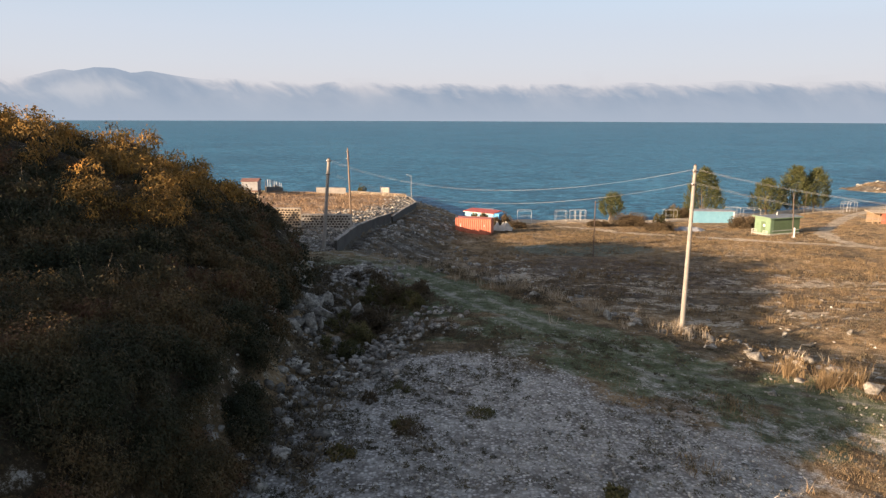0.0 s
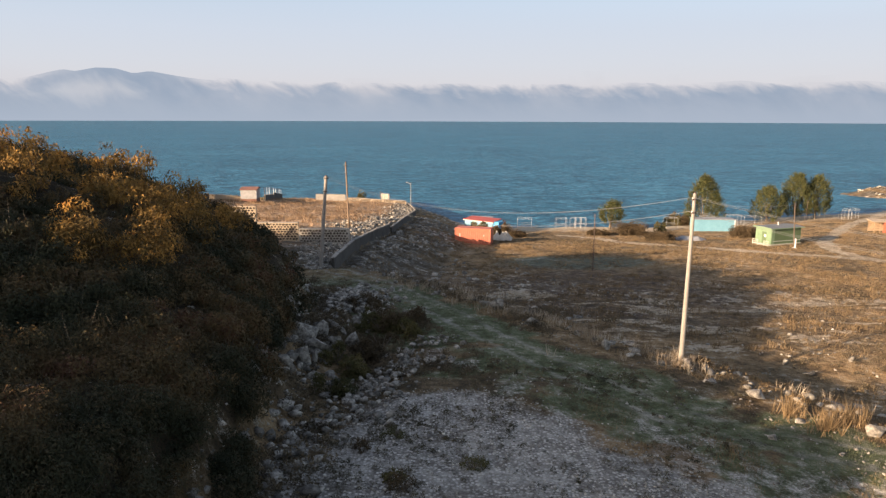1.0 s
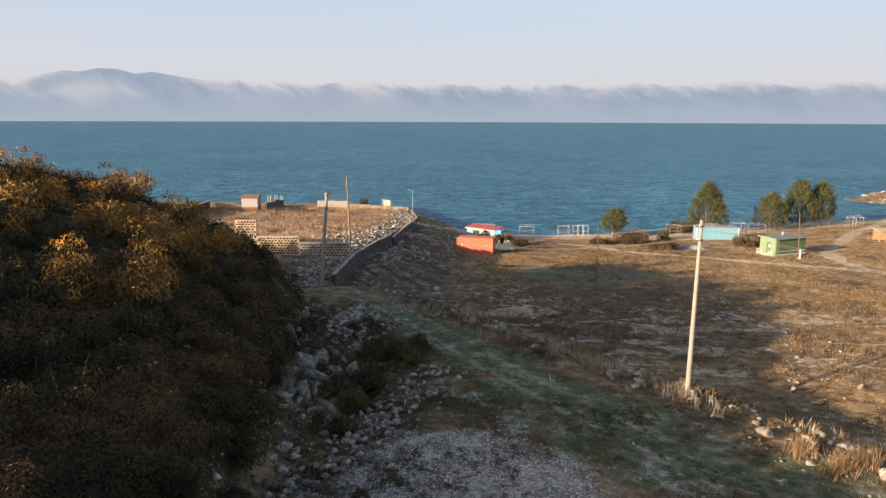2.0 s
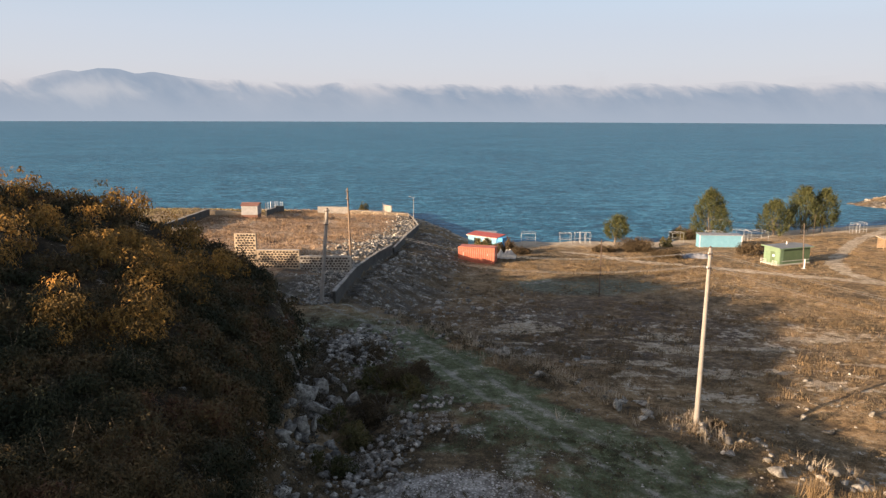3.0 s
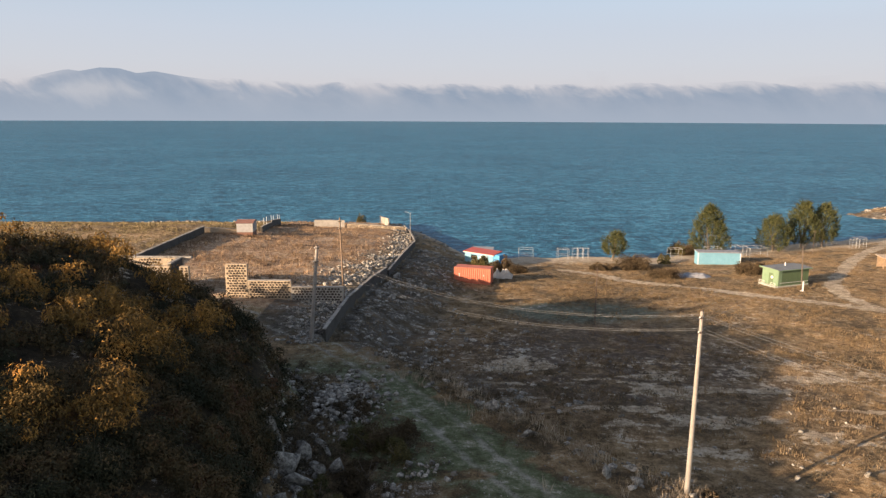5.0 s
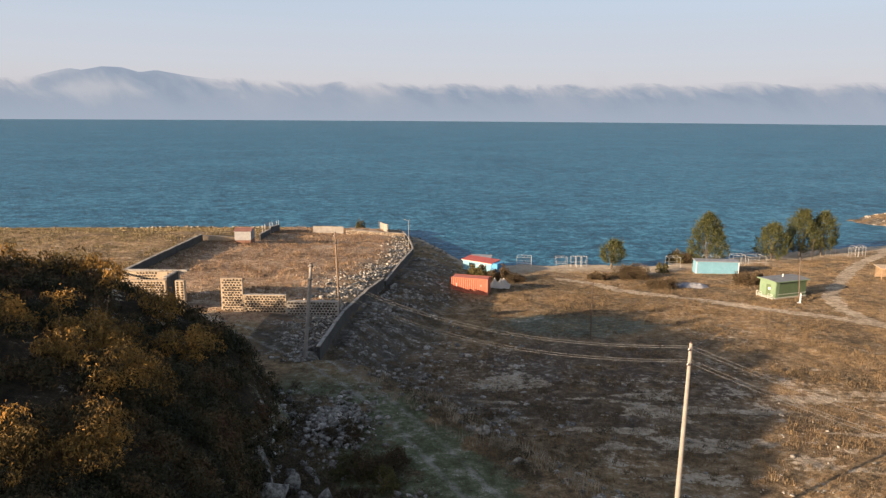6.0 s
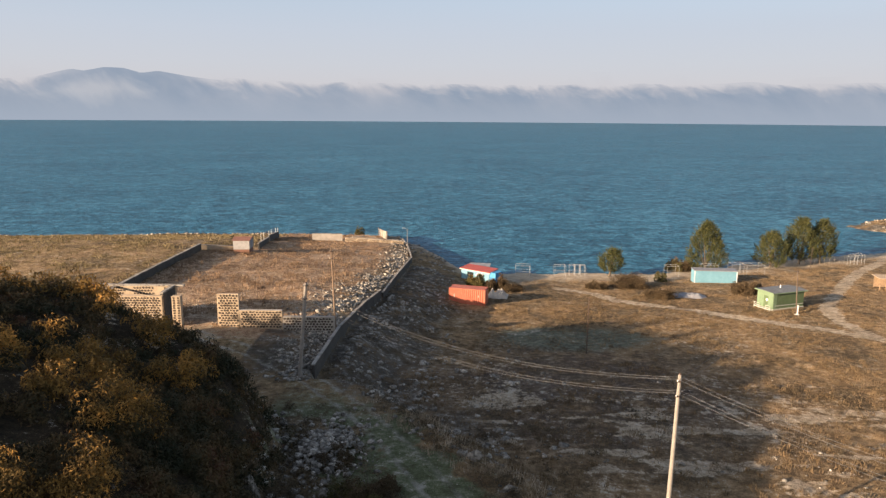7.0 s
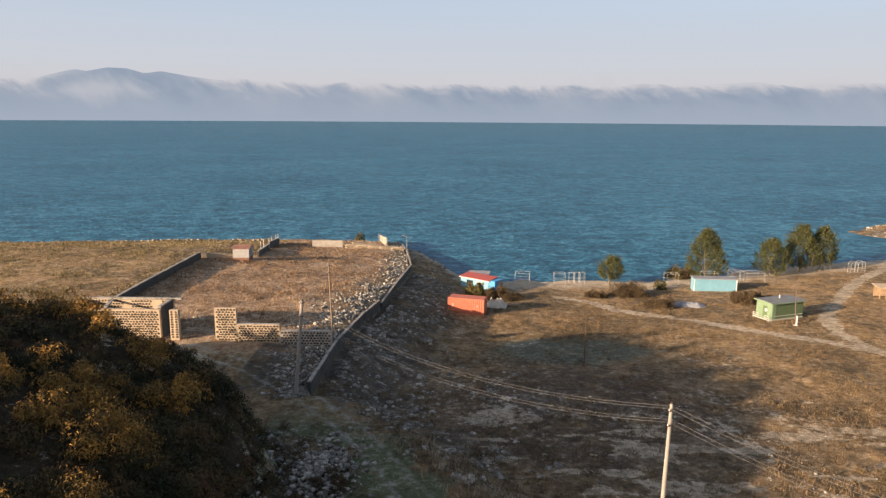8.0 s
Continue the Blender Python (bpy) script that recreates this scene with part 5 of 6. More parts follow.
def post_on_stub(foot, top, r, label):
    ob = thing("utility_pole", foot, 0, label, "utility pole", "utility poles")
    way = Vector(top) - Vector(foot)
    part("shaft", rod(B(), (0, 0, 0.4), way, r, r * 0.7, 8), M_DARKWOOD, ob)
    bm = box(B(), (0.18, -0.05, 0.75), (0.2, 0.2, 1.7), 0, 0.02)
    box(bm, (0.1, -0.05, 0.0), (0.6, 0.4, 0.14), 0, 0.02)
    part("footing", bm, M_WHITE, ob, "white concrete stub")
    part("bracket", box(B(), way * 0.95, (0.8, 0.06, 0.06), 20), M_STEEL, ob)
    return ob


post_on_stub(H_FOOT, H_TOP, 0.1, "dark wooden utility pole on a white stub beside the hut")


def thin_post(foot, tall, r, label, arm=0.35, material=M_STEEL):
    ob = thing("metal_post", foot, 0, label, "post", "thin posts")
    part("shaft", rod(B(), (0, 0, -0.2), (0, 0, tall), r, r * 0.8, 8), material, ob)
    bm = box(B(), (0, 0, tall - 0.3), (arm * 2, 0.05, 0.05), 15)
    part("crossbar", bm, material, ob)
    return ob


thin_post((20.4, 91.0, gz(20.4, 91.0)), 7.6, 0.075, "thin rusty steel post standing in the field")
thin_post((58.6, 163.5, gz(58.6, 163.5)), 6.2, 0.06, "thin dark post near the beach")
thin_post((84.0, 158.0, gz(84.0, 158.0)), 5.5, 0.05, "thin dark post near the willows")


def wire(a, b, sag, label, r=0.0066):
    cu = bpy.data.curves.new("overhead_wire", "CURVE")
    cu.dimensions, cu.bevel_depth, cu.bevel_resolution = "3D", r, 1
    sp = cu.splines.new("POLY")
    sp.points.add(24)
    for k in range(25):
        u = k / 24
        p = a.lerp(b, u) - Vector((0, 0, sag * 4 * u * (1 - u)))
        sp.points[k].co = (*p, 1)
    cu.materials.append(M_WIRE)
    ob = new("overhead_wire", cu)
    return tagged(ob, label, "wire", "overhead wires")


D_TOP = A_TOP + Vector((0.72, -0.695, 0.012)) * 33
for dx, drop in ((-0.24, 0.3), (0.24, 0.3), (-0.24, 1.15), (0.24, 1.15)):
    q = Vector((dx * 0.69, dx * 0.72, 0.1 - drop))
    wire(A_TOP + q, B_TOP + Vector((dx * 0.69, dx * 0.72, 0.1 - (0.2 if drop < 1 else 1.5))), 2.1, "slack aluminium wire between two poles")
    wire(A_TOP + q, D_TOP + q, 1.6, "slack aluminium wire running on over the field")
    wire(B_TOP + Vector((dx * 0.69, dx * 0.72, 0.1 - (0.2 if drop < 1 else 1.5))), C_TOP + Vector((dx, 0, -0.3 if drop < 1 else -1.2)), 0.4, "slack aluminium wire above the lot", 0.0085)
power_pole(Vector((D_TOP.x, D_TOP.y, gz(D_TOP.x, D_TOP.y))), D_TOP + Vector((0, 0, 0.2)), 0.19, 0.13, "pale utility pole farther along the line", (0.35, 1.2))
for dx in (-0.3, 0.3):
    wire(A_TOP + Vector((dx, 0, -0.5)), H_TOP + Vector((dx, 0, -0.35)), 1.4, "thin wire from the pole to the hut", 0.006)
    wire(H_TOP + Vector((dx, 0, -0.35)), Vector((84.0 + dx, 158.0, gz(84, 158) + 5.3)), 0.8, "thin wire running on to the beach", 0.006)
    wire(H_TOP + Vector((dx, 0, -0.35)), Vector((58.6 + dx, 163.5, gz(58.6, 163.5) + 6.0)), 0.8, "thin wire running on to the beach", 0.006)


def lamp_mast():
    x, y = -6.95, 157.5
    z = gz(x, y)
    ob = thing("lamp_mast", (x, y, z), 0, "slender white lamp mast at the corner of the lot", "lamp")
    part("shaft", rod(B(), (0, 0, -0.3), (0, 0, 10.1 - z), 0.065, 0.04, 8), M_OLDPOLE, ob)
    bm = rod(B(), (0, 0, 10.0 - z), (-0.75, -0.1, 10.35 - z), 0.035, 0.03, 6)
    rod(bm, (0, 0, 10.0 - z), (0.2, 0.05, 10.3 - z), 0.035, 0.03, 6)
    part("arm", bm, M_PIPE, ob)
    part("lamp_head", box(B(), (-0.85, -0.11, 10.36 - z), (0.45, 0.2, 0.12), 8, 0.03), M_PIPE, ob)


lamp_mast()


# ---- walled lot ----
def wall_run(name, line, thick, above, label, category="wall", cap=0.12, tops=None, below=1.6, material=M_WALLSHADE):
    """Straight stretches of wall along the ground, each with a coping. tops: heights at the corners."""
    ob = thing(name, (0, 0, 0), 0, label, category, "walls of the lot")
    for k, ((ax, ay), (bx, by)) in enumerate(zip(line, line[1:])):
        za, zb = (tops[k], tops[k + 1]) if tops else (gz(ax, ay) + above, gz(bx, by) + above)
        way = Vector((bx - ax, by - ay, 0))
        side = Vector((-way.y, way.x, 0)).normalized()
        for what, half, lo, hi, mat_ in (("wall_body", thick / 2, -below - above, -cap, material), ("coping", thick / 2 + 0.03, -cap + 0.003, 0.0, M_COPING)):
            n = max(2, int(way.length / 3))
            bm, rows = B(), []
            for i in range(n + 1):
                u = i / n
                c = Vector((ax, ay, 0)) + way * u
                top = za + (zb - za) * u
                wob = 0.03 * math.sin(i * 2.3 + k)
                rows.append([bm.verts.new(c + side * s_ * half + Vector((0, 0, top + o + (wob if o > -0.5 else 0)))) for s_, o in ((-1, lo), (1, lo), (1, hi), (-1, hi))])
            for p, q in zip(rows, rows[1:]):
                for j in range(4):
                    bm.faces.new((p[j], p[(j + 1) % 4], q[(j + 1) % 4], q[j]))
            bm.faces.new(rows[0][::-1])
            bm.faces.new(rows[-1])
            bmesh.ops.recalc_face_normals(bm, faces=bm.faces)
            part(what, bm, mat_, ob)
    return ob


def top_at(y):
    return 11.25 - 0.0755 * (y - 72)


wall_run("retaining_wall", [(-10.75, 70.4), (-10.7, 86), (-9.6, 101), (-8.3, 111.5)], 0.3, 0.5, "long grey plastered retaining wall, darkened for its shaded face, with a pale coping", tops=[10.85, 9.9, 8.75, 7.95], below=2.2)
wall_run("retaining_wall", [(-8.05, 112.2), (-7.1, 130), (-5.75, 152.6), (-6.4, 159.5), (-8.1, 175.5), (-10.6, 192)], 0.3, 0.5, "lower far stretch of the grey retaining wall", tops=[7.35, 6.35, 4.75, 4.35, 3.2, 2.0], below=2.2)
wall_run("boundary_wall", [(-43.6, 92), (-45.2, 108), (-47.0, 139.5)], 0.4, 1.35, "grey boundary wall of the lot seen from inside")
wall_run("boundary_wall", [(-47.0, 140.0), (-41.4, 142.6)], 0.35, 1.0, "low pale block wall beside the white shed", material=M_MORTAR)
wall_run("boundary_wall", [(-37.6, 147.2), (-40.2, 165)], 0.35, 1.3, "grey boundary wall stepping down to the lake")
wall_run("boundary_wall", [(-40.4, 166), (-43.2, 186)], 0.35, 1.7, "grey boundary wall stepping down to the lake")
wall_run("boundary_wall", [(-32.6, 178.5), (-25.0, 179.2)], 0.4, 1.9, "short free-standing pale concrete wall", material=M_CONC)
LOW_WALL = wall_run("low_wall", [(-24.0, 177.5), (-9.2, 177.5)], 0.4, 1.15, "low wall of dark stones in pale mortar across the lot", material=M_MORTAR)
wall_run("low_wall", [(-23.5, 186.5), (-10.5, 191.5)], 0.4, 0.8, "low stone footing near the shore", material=M_MORTAR)
wall_run("low_wall", [(-17.4, 199.0), (-14.4, 188.0)], 0.3, 2.2, "narrow pale wall end near the shore", material=M_COPING)


def iron_posts():
    ob = thing("post_row", (0, 0, 0), 0, "row of thin iron posts on top of the boundary wall", "posts")
    for k in range(9):
        u = k / 8
        x, y = -37.7 - 5.3 * u, 147.5 + 37 * u
        z = gz(x, y) + 1.3
        part("iron_post", rod(B(), (x, y, z - 0.2), (x, y, z + 1.5), 0.05, 0.05, 6), M_WHITE if k % 3 else M_STEEL, ob)
    ob = thing("post_row", (0, 0, 0), 0, "row of thin iron posts near the shore", "posts")
    for k in range(5):
        u = k / 4
        x, y = -17.5 + 2.8 * u, 196 - 6 * u
        part("iron_post", rod(B(), (x, y, gz(x, y)), (x, y, gz(x, y) + 2.6 - u), 0.05, 0.05, 6), M_WOOD, ob)


iron_posts()


def white_shed():
    x, y, turn = -39.2, 142.2, 4
    z = gz(x, y) - 0.1
    ob = thing("shed", (x, y, z), turn, "small white shed with faded red roof and brick base", "shed")
    part("base", box(B(), (0, 0, 0.35), (3.1, 3.6, 0.9), 0, 0.03), M_BRICK, ob, "brown brick base")
    part("wall", box(B(), (0, 0, 1.72), (3.2, 3.7, 1.85), 0, 0.02), M_SHED, ob)
    bm = B()
    box(bm, (0, -0.95, 2.86), (3.6, 2.2, 0.09), 0, 0.01, (11, 0))
    box(bm, (0, 0.95, 2.86), (3.6, 2.2, 0.09), 0, 0.01, (-11, 0))
    part("roof", bm, M_REDB, ob, "faded red sheet roof")
    d = part("door", box(B(), (1.62, -0.4, 1.65), (0.05, 0.85, 1.6), 0, 0.01), M_SHEET, ob)
    part("handle", rod(B(), (1.66, -0.7, 1.6), (1.7, -0.7, 1.75), 0.02, 0.02, 6), M_STEEL, d)


white_shed()


def stone_forms(count):
    """Flat-faced rubble stones of five to seven uneven sides."""
    rr, out = random.Random(9), []
    for _ in range(count):
        n = rr.randint(5, 7)
        turn = rr.random()
        rim = [(math.cos(6.283 * (k + turn) / n) * rr.uniform(0.75, 1.1), math.sin(6.283 * (k + turn) / n) * rr.uniform(0.75, 1.1)) for k in range(n)]
        bm = bmesh.new()
        rings = [[bm.verts.new((0.19 * f * x, y, 0.148 * f * z)) for x, z in rim] for y, f in ((0.06, 1.0), (-0.02, 1.0), (-0.05, 0.82))]
        for a, b in zip(rings, rings[1:]):
            for k in range(n):
                bm.faces.new((a[k], a[(k + 1) % n], b[(k + 1) % n], b[k]))
        bm.faces.new(rings[-1])
        bmesh.ops.recalc_face_normals(bm, faces=bm.faces)
        data = bpy.data.meshes.new("stone")
        bm.to_mesh(data)
        bm.free()
        data.materials.append(M_STONE)
        out.append(data)
    return out


STONES = stone_forms(8)


def lay_stones(parent, x0, x1, y, z0, z1, skip=lambda x, z: False):
    """Rows of dark stones set in a face of wall that looks towards -y."""
    rr = random.Random(int(x0 * 7 + z1 * 31))
    rows = max(1, int((z1 - z0) / 0.285))
    for r in range(rows):
        z = z0 + (r + 0.5) * (z1 - z0) / rows
        n = max(1, int((x1 - x0) / 0.37))
        for k in range(n):
            x = x0 + (k + 0.5 + (0.22 if r % 2 else -0.22) * (n > 2)) * (x1 - x0) / n + rr.uniform(-0.03, 0.03)
            if x < x0 + 0.17 or x > x1 - 0.17 or skip(x, z):
                continue
            ob = new("stone", rr.choice(STONES))
            ob.parent = parent
            ob.location = (x, y, z + rr.uniform(-0.02, 0.02))
            ob.rotation_euler = (0, rr.uniform(-0.35, 0.35), 0)
            ob.scale = (rr.uniform(0.72, 1.08), 1, rr.uniform(0.72, 1.05))


def stone_walls():
    y = 84.3
    ob = thing("stone_wall", (0, 0, 0), 0, "stepped lot wall of dark stones in pale mortar, greyed on its shaded stretch", "wall", "walls of the lot")
    for a, b, top, bottom in ((-24.8, -22.22, 14.2, 9.4), (-22.2, -17.12, 12.2, 9.2), (-17.1, -10.95, 11.45, 8.6)):
        bm = box(B(), ((a + b) / 2, y + 0.2, (top + bottom) / 2), (b - a, 0.4, top - bottom), 0, 0.02)
        # the lowest stretch is grey, not mortar-coloured, to show it in shade
        body = part("wall_body", bm, M_MORTAR if top > 12 else M_CONC, ob)
    part("coping", box(B(), (-19.66, y + 0.2, 12.235), (5.05, 0.48, 0.07), 0, 0.01), M_CONC, ob)
    part("coping", box(B(), (-14.0, y + 0.2, 11.485), (6.1, 0.48, 0.07), 0, 0.01), M_CONC, ob)
    lay_stones(ob, -24.8, -22.2, y, 10.2, 14.15)
    lay_stones(ob, -22.2, -17.1, y, 10.1, 12.15)
    lay_stones(ob, -17.1, -11.0, y, 9.5, 11.4)
    ob = thing("gate_pillar", (0, 0, 0), 0, "free-standing gate pillar of dark stones in pale mortar", "pillar")
    part("pillar_body", box(B(), (-29.65, y + 0.3, 11.8), (1.05, 0.6, 4.1), 0, 0.02), M_MORTAR, ob)
    lay_stones(ob, -30.18, -29.12, y, 10.4, 13.8)
    ob = thing("ruined_gatehouse", (0, 0, 0), 0, "roofless gatehouse of dark stones in pale mortar with concrete ring beam", "ruin")
    front = part("front_wall", box(B(), (-36.6, y + 0.2, 11.75), (10.6, 0.4, 4.1), 0, 0.02), M_MORTAR, ob)
    # side walls get the darkened grey in place of shade
    part("side_wall", box(B(), (-31.5, y + 2.2, 11.85), (0.4, 3.55, 4.3), 0, 0.02), M_WALLSHADE, ob, "plain grey side wall, darkened for its shade")
    part("side_wall", box(B(), (-41.7, y + 2.2, 11.85), (0.4, 3.55, 4.3), 0, 0.02), M_WALLSHADE, ob, "plain grey side wall, darkened for its shade")
    part("back_wall", box(B(), (-36.6, y + 4.2, 11.7), (10.6, 0.4, 4.6), 0, 0.02), M_MORTAR, ob)
    part("ring_beam", box(B(), (-36.4, y + 4.2, 14.14), (12.4, 0.5, 0.2), 0, 0.02), M_COPING, ob)
    part("ring_beam", box(B(), (-31.5, y + 2.15, 14.12), (0.45, 3.5, 0.18), 0, 0.02), M_COPING, ob)
    part("ring_beam", box(B(), (-38.4, y + 2.15, 14.0), (0.45, 3.5, 0.18), 14, 0.02), M_COPING, ob)
    part("coping", box(B(), (-36.6, y + 0.2, 13.85), (10.7, 0.46, 0.09), 0, 0.01), M_MORTAR, ob)
    lay_stones(ob, -41.8, -31.35, y, 10.2, 13.75)
    lay_stones(ob, -41.5, -31.75, y + 4.0, 12.6, 14.0, lambda x, z: -33.9 < x < -32.6 or -37.6 < x < -36.6)
    for k in range(5):
        a, b = -24.0 + 2.96 * k, -24.0 + 2.96 * (k + 1)
        top = gz(-24.0, 177.5) + (gz(-9.2, 177.5) - gz(-24.0, 177.5)) * (k + 0.5) / 5 + 1.0
        lay_stones(LOW_WALL, a, b, 177.3, top - 0.86, top)


stone_walls()


# ---- cabins by the shore ----
def shipping_container():
    L, W, H = 6.5, 2.44, 2.85
    ox, oy = 8.8, 120.6
    turn = math.degrees(math.atan2(-1.75, 6.36))
    mx, my = ox - math.cos(radians(turn)) * L / 2 - math.sin(radians(turn)) * W / 2, oy - math.sin(radians(turn)) * L / 2 + math.cos(radians(turn)) * W / 2
    z = gz(5.8, 120.6) - 0.15
    ob = thing("shipping_container", (mx, my, z), turn, "orange corrugated steel shipping container in dry grass", "container")
    for s_ in (-1, 1):
        bm = B()
        n = 17
        v = []
        for k in range(n * 4 + 1):
            x = -L / 2 + 0.16 + (L - 0.32) * k / (n * 4)
            d = (0.0, 0.055, 0.055, 0.0)[k % 4]
            v.append([bm.verts.new((x, s_ * (W / 2 - 0.015 - d), zz)) for zz in (0.16, H - 0.1)])
        for a, b in zip(v, v[1:]):
            bm.faces.new((a[0], b[0], b[1], a[1]) if s_ < 0 else (a[0], a[1], b[1], b[0]))
        side = part("side_panel", bm, M_CONT, ob)
        if s_ < 0:
            for x, h in ((-2.3, 0.9), (2.05, 0.45)):
                bm = B()
                for k in range(3):
                    box(bm, (x, -W / 2 - 0.004, 1.75 - k * h / 4), (0.16, 0.006, h / 6))
                part("marking", bm, M_TRIM, side, "worn white painted marking")
    for sx in (-1, 1):
        part("end_panel", box(B(), (sx * (L / 2 - 0.05), 0, H / 2), (0.06, W - 0.3, H - 0.2), 0, 0.01), M_CONT, ob)
        for sy in (-1, 1):
            part("corner_post", box(B(), (sx * (L / 2 - 0.08), sy * (W / 2 - 0.08), H / 2), (0.16, 0.16, H), 0, 0.006), M_CONT, ob)
    for sy in (-1, 1):
        part("bottom_rail", box(B(), (0, sy * (W / 2 - 0.05), 0.08), (L - 0.33, 0.09, 0.16), 0, 0.01), M_CONT, ob)
        part("top_rail", box(B(), (0, sy * (W / 2 - 0.04), H - 0.05), (L - 0.33, 0.07, 0.1), 0, 0.01), M_CONT, ob)
    part("roof", box(B(), (0, 0, H - 0.04), (L - 0.2, W - 0.16, 0.05), 0, 0.01), M_CONT, ob)
    part("floor_frame", box(B(), (0, 0, 0.1), (L - 0.35, W - 0.3, 0.12)), M_STEEL, ob)


shipping_container()


def green_hut():
    turn, L, W, H = 20.5, 6.6, 3.5, 2.7
    c = pose(56.6, 117.3, 0, 0, 0, turn) @ Vector((L / 2, W / 2, 0))
    z = gz(c.x, c.y)
    ob = thing("hut", (c.x, c.y, z), turn, "green wooden hut with grey overhanging roof and white trim", "hut")
    part("plinth", box(B(), (0, 0, 0.12), (L + 0.1, W + 0.1, 0.5), 0, 0.02), M_CONC, ob)
    wall = part("wall", box(B(), (0, 0, 0.37 + H / 2), (L, W, H), 0, 0.015), M_GREEN, ob)
    for k in range(24):
        x = -L / 2 + 0.15 + k * (L - 0.3) / 23
        part("board", box(B(), (x, -W / 2 - 0.012, 0.95 + 0.98), (0.27, 0.024, 1.9), 0, 0.004), M_GREEN, wall)
    bm = box(B(), (0, -0.98, H + 0.52), (L + 0.9, 2.2, 0.1), 0, 0.01, (5, 0))
    box(bm, (0, 0.98, H + 0.52), (L + 0.9, 2.2, 0.1), 0, 0.01, (-5, 0))
    part("roof", bm, M_ROOFG, ob, "grey sheet roof with overhang")
    part("fascia", box(B(), (0, -2.08, H + 0.40), (L + 0.92, 0.05, 0.16)), M_GREEN2, ob)
    part("fascia", box(B(), (-L / 2 - 0.47, 0, H + 0.46), (0.05, W + 0.5, 0.2)), M_GREEN2, ob)
    part("trim", box(B(), (0.2, -W / 2 - 0.03, 0.9), (L - 0.4, 0.05, 0.09)), M_TRIM, ob, "white trim board")
    part("trim", box(B(), (0, -W / 2 - 0.05, 0.36), (L + 0.15, 0.07, 0.12)), M_TRIM, ob, "white trim board")
    part("corner_board", box(B(), (-L / 2 + 0.35, -W / 2 - 0.02, 0.37 + H / 2), (0.7, 0.03, H - 0.04)), M_GREEN2, ob)
    # paler green than the front, adding to the sunlight on this end
    part("end_panel", box(B(), (-L / 2 - 0.02, 0, 0.37 + H / 2), (0.04, W - 0.1, H - 0.03)), M_GREEN2, ob, "end panel in paler green for the sunlit end")
    door = part("door", box(B(), (-L / 2 - 0.05, -0.2, 1.4), (0.05, 0.9, 2.0), 0, 0.01), M_GREEN, ob)
    part("sign", rod(B(), (-L / 2 - 0.075, -0.45, 1.75), (-L / 2 - 0.1, -0.45, 1.75), 0.24, 0.24, 16), M_WHITE, door, "round white sign")
    part("window_frame", box(B(), (-L / 2 - 0.045, 1.05, 1.9), (0.05, 0.9, 0.9), 0, 0.01), M_GREEN2, ob)
    part("deck", box(B(), (-L / 2 - 0.32, 0, 0.28), (0.6, W + 0.1, 0.1), 0, 0.01), M_TRIM, ob)
    for yy in (-W / 2 + 0.05, -0.75, 0.6, W / 2 - 0.05):
        part("deck_post", box(B(), (-L / 2 - 0.58, yy, 0.42), (0.06, 0.06, 0.9)), M_TRIM, ob)
    for yy, n in ((-1.25, 1.0), (1.2, 1.2)):
        for zz in (0.62, 0.92):
            part("rail", box(B(), (-L / 2 - 0.58, yy, zz), (0.05, n, 0.07)), M_TRIM, ob)
    part("flue", rod(B(), (0.1, 0.3, H + 0.5), (0.1, 0.3, H + 1.15), 0.08, 0.08, 8), M_WHITE, ob, "short white flue pipe")


green_hut()


def blue_cabin():
    turn = -5
    x, y = 57.9, 146.4
    z = gz(x, y) - 0.15
    ob = thing("cabin", (x, y, z), turn, "long pale turquoise metal cabin with a flat roof", "cabin")
    part("wall", box(B(), (0, 0, 1.35), (8.6, 2.6, 2.7), 0, 0.02), M_BLUE, ob)
    part("roof", box(B(), (0, 0, 2.76), (8.9, 2.9, 0.13), 0, 0.01), M_SHEET, ob, "pale grey flat roof")
    for sx in (-1, 1):
        part("corner_trim", box(B(), (sx * 4.24, -1.315, 1.4), (0.16, 0.03, 2.6)), M_WHITE, ob)
    for k in range(7):
        part("seam", box(B(), (-3.0 + k, -1.308, 1.4), (0.05, 0.02, 2.5)), M_BLUE, ob)
    part("skid", box(B(), (0, -1.0, 0.05), (8.4, 0.2, 0.3)), M_STEEL, ob)


blue_cabin()


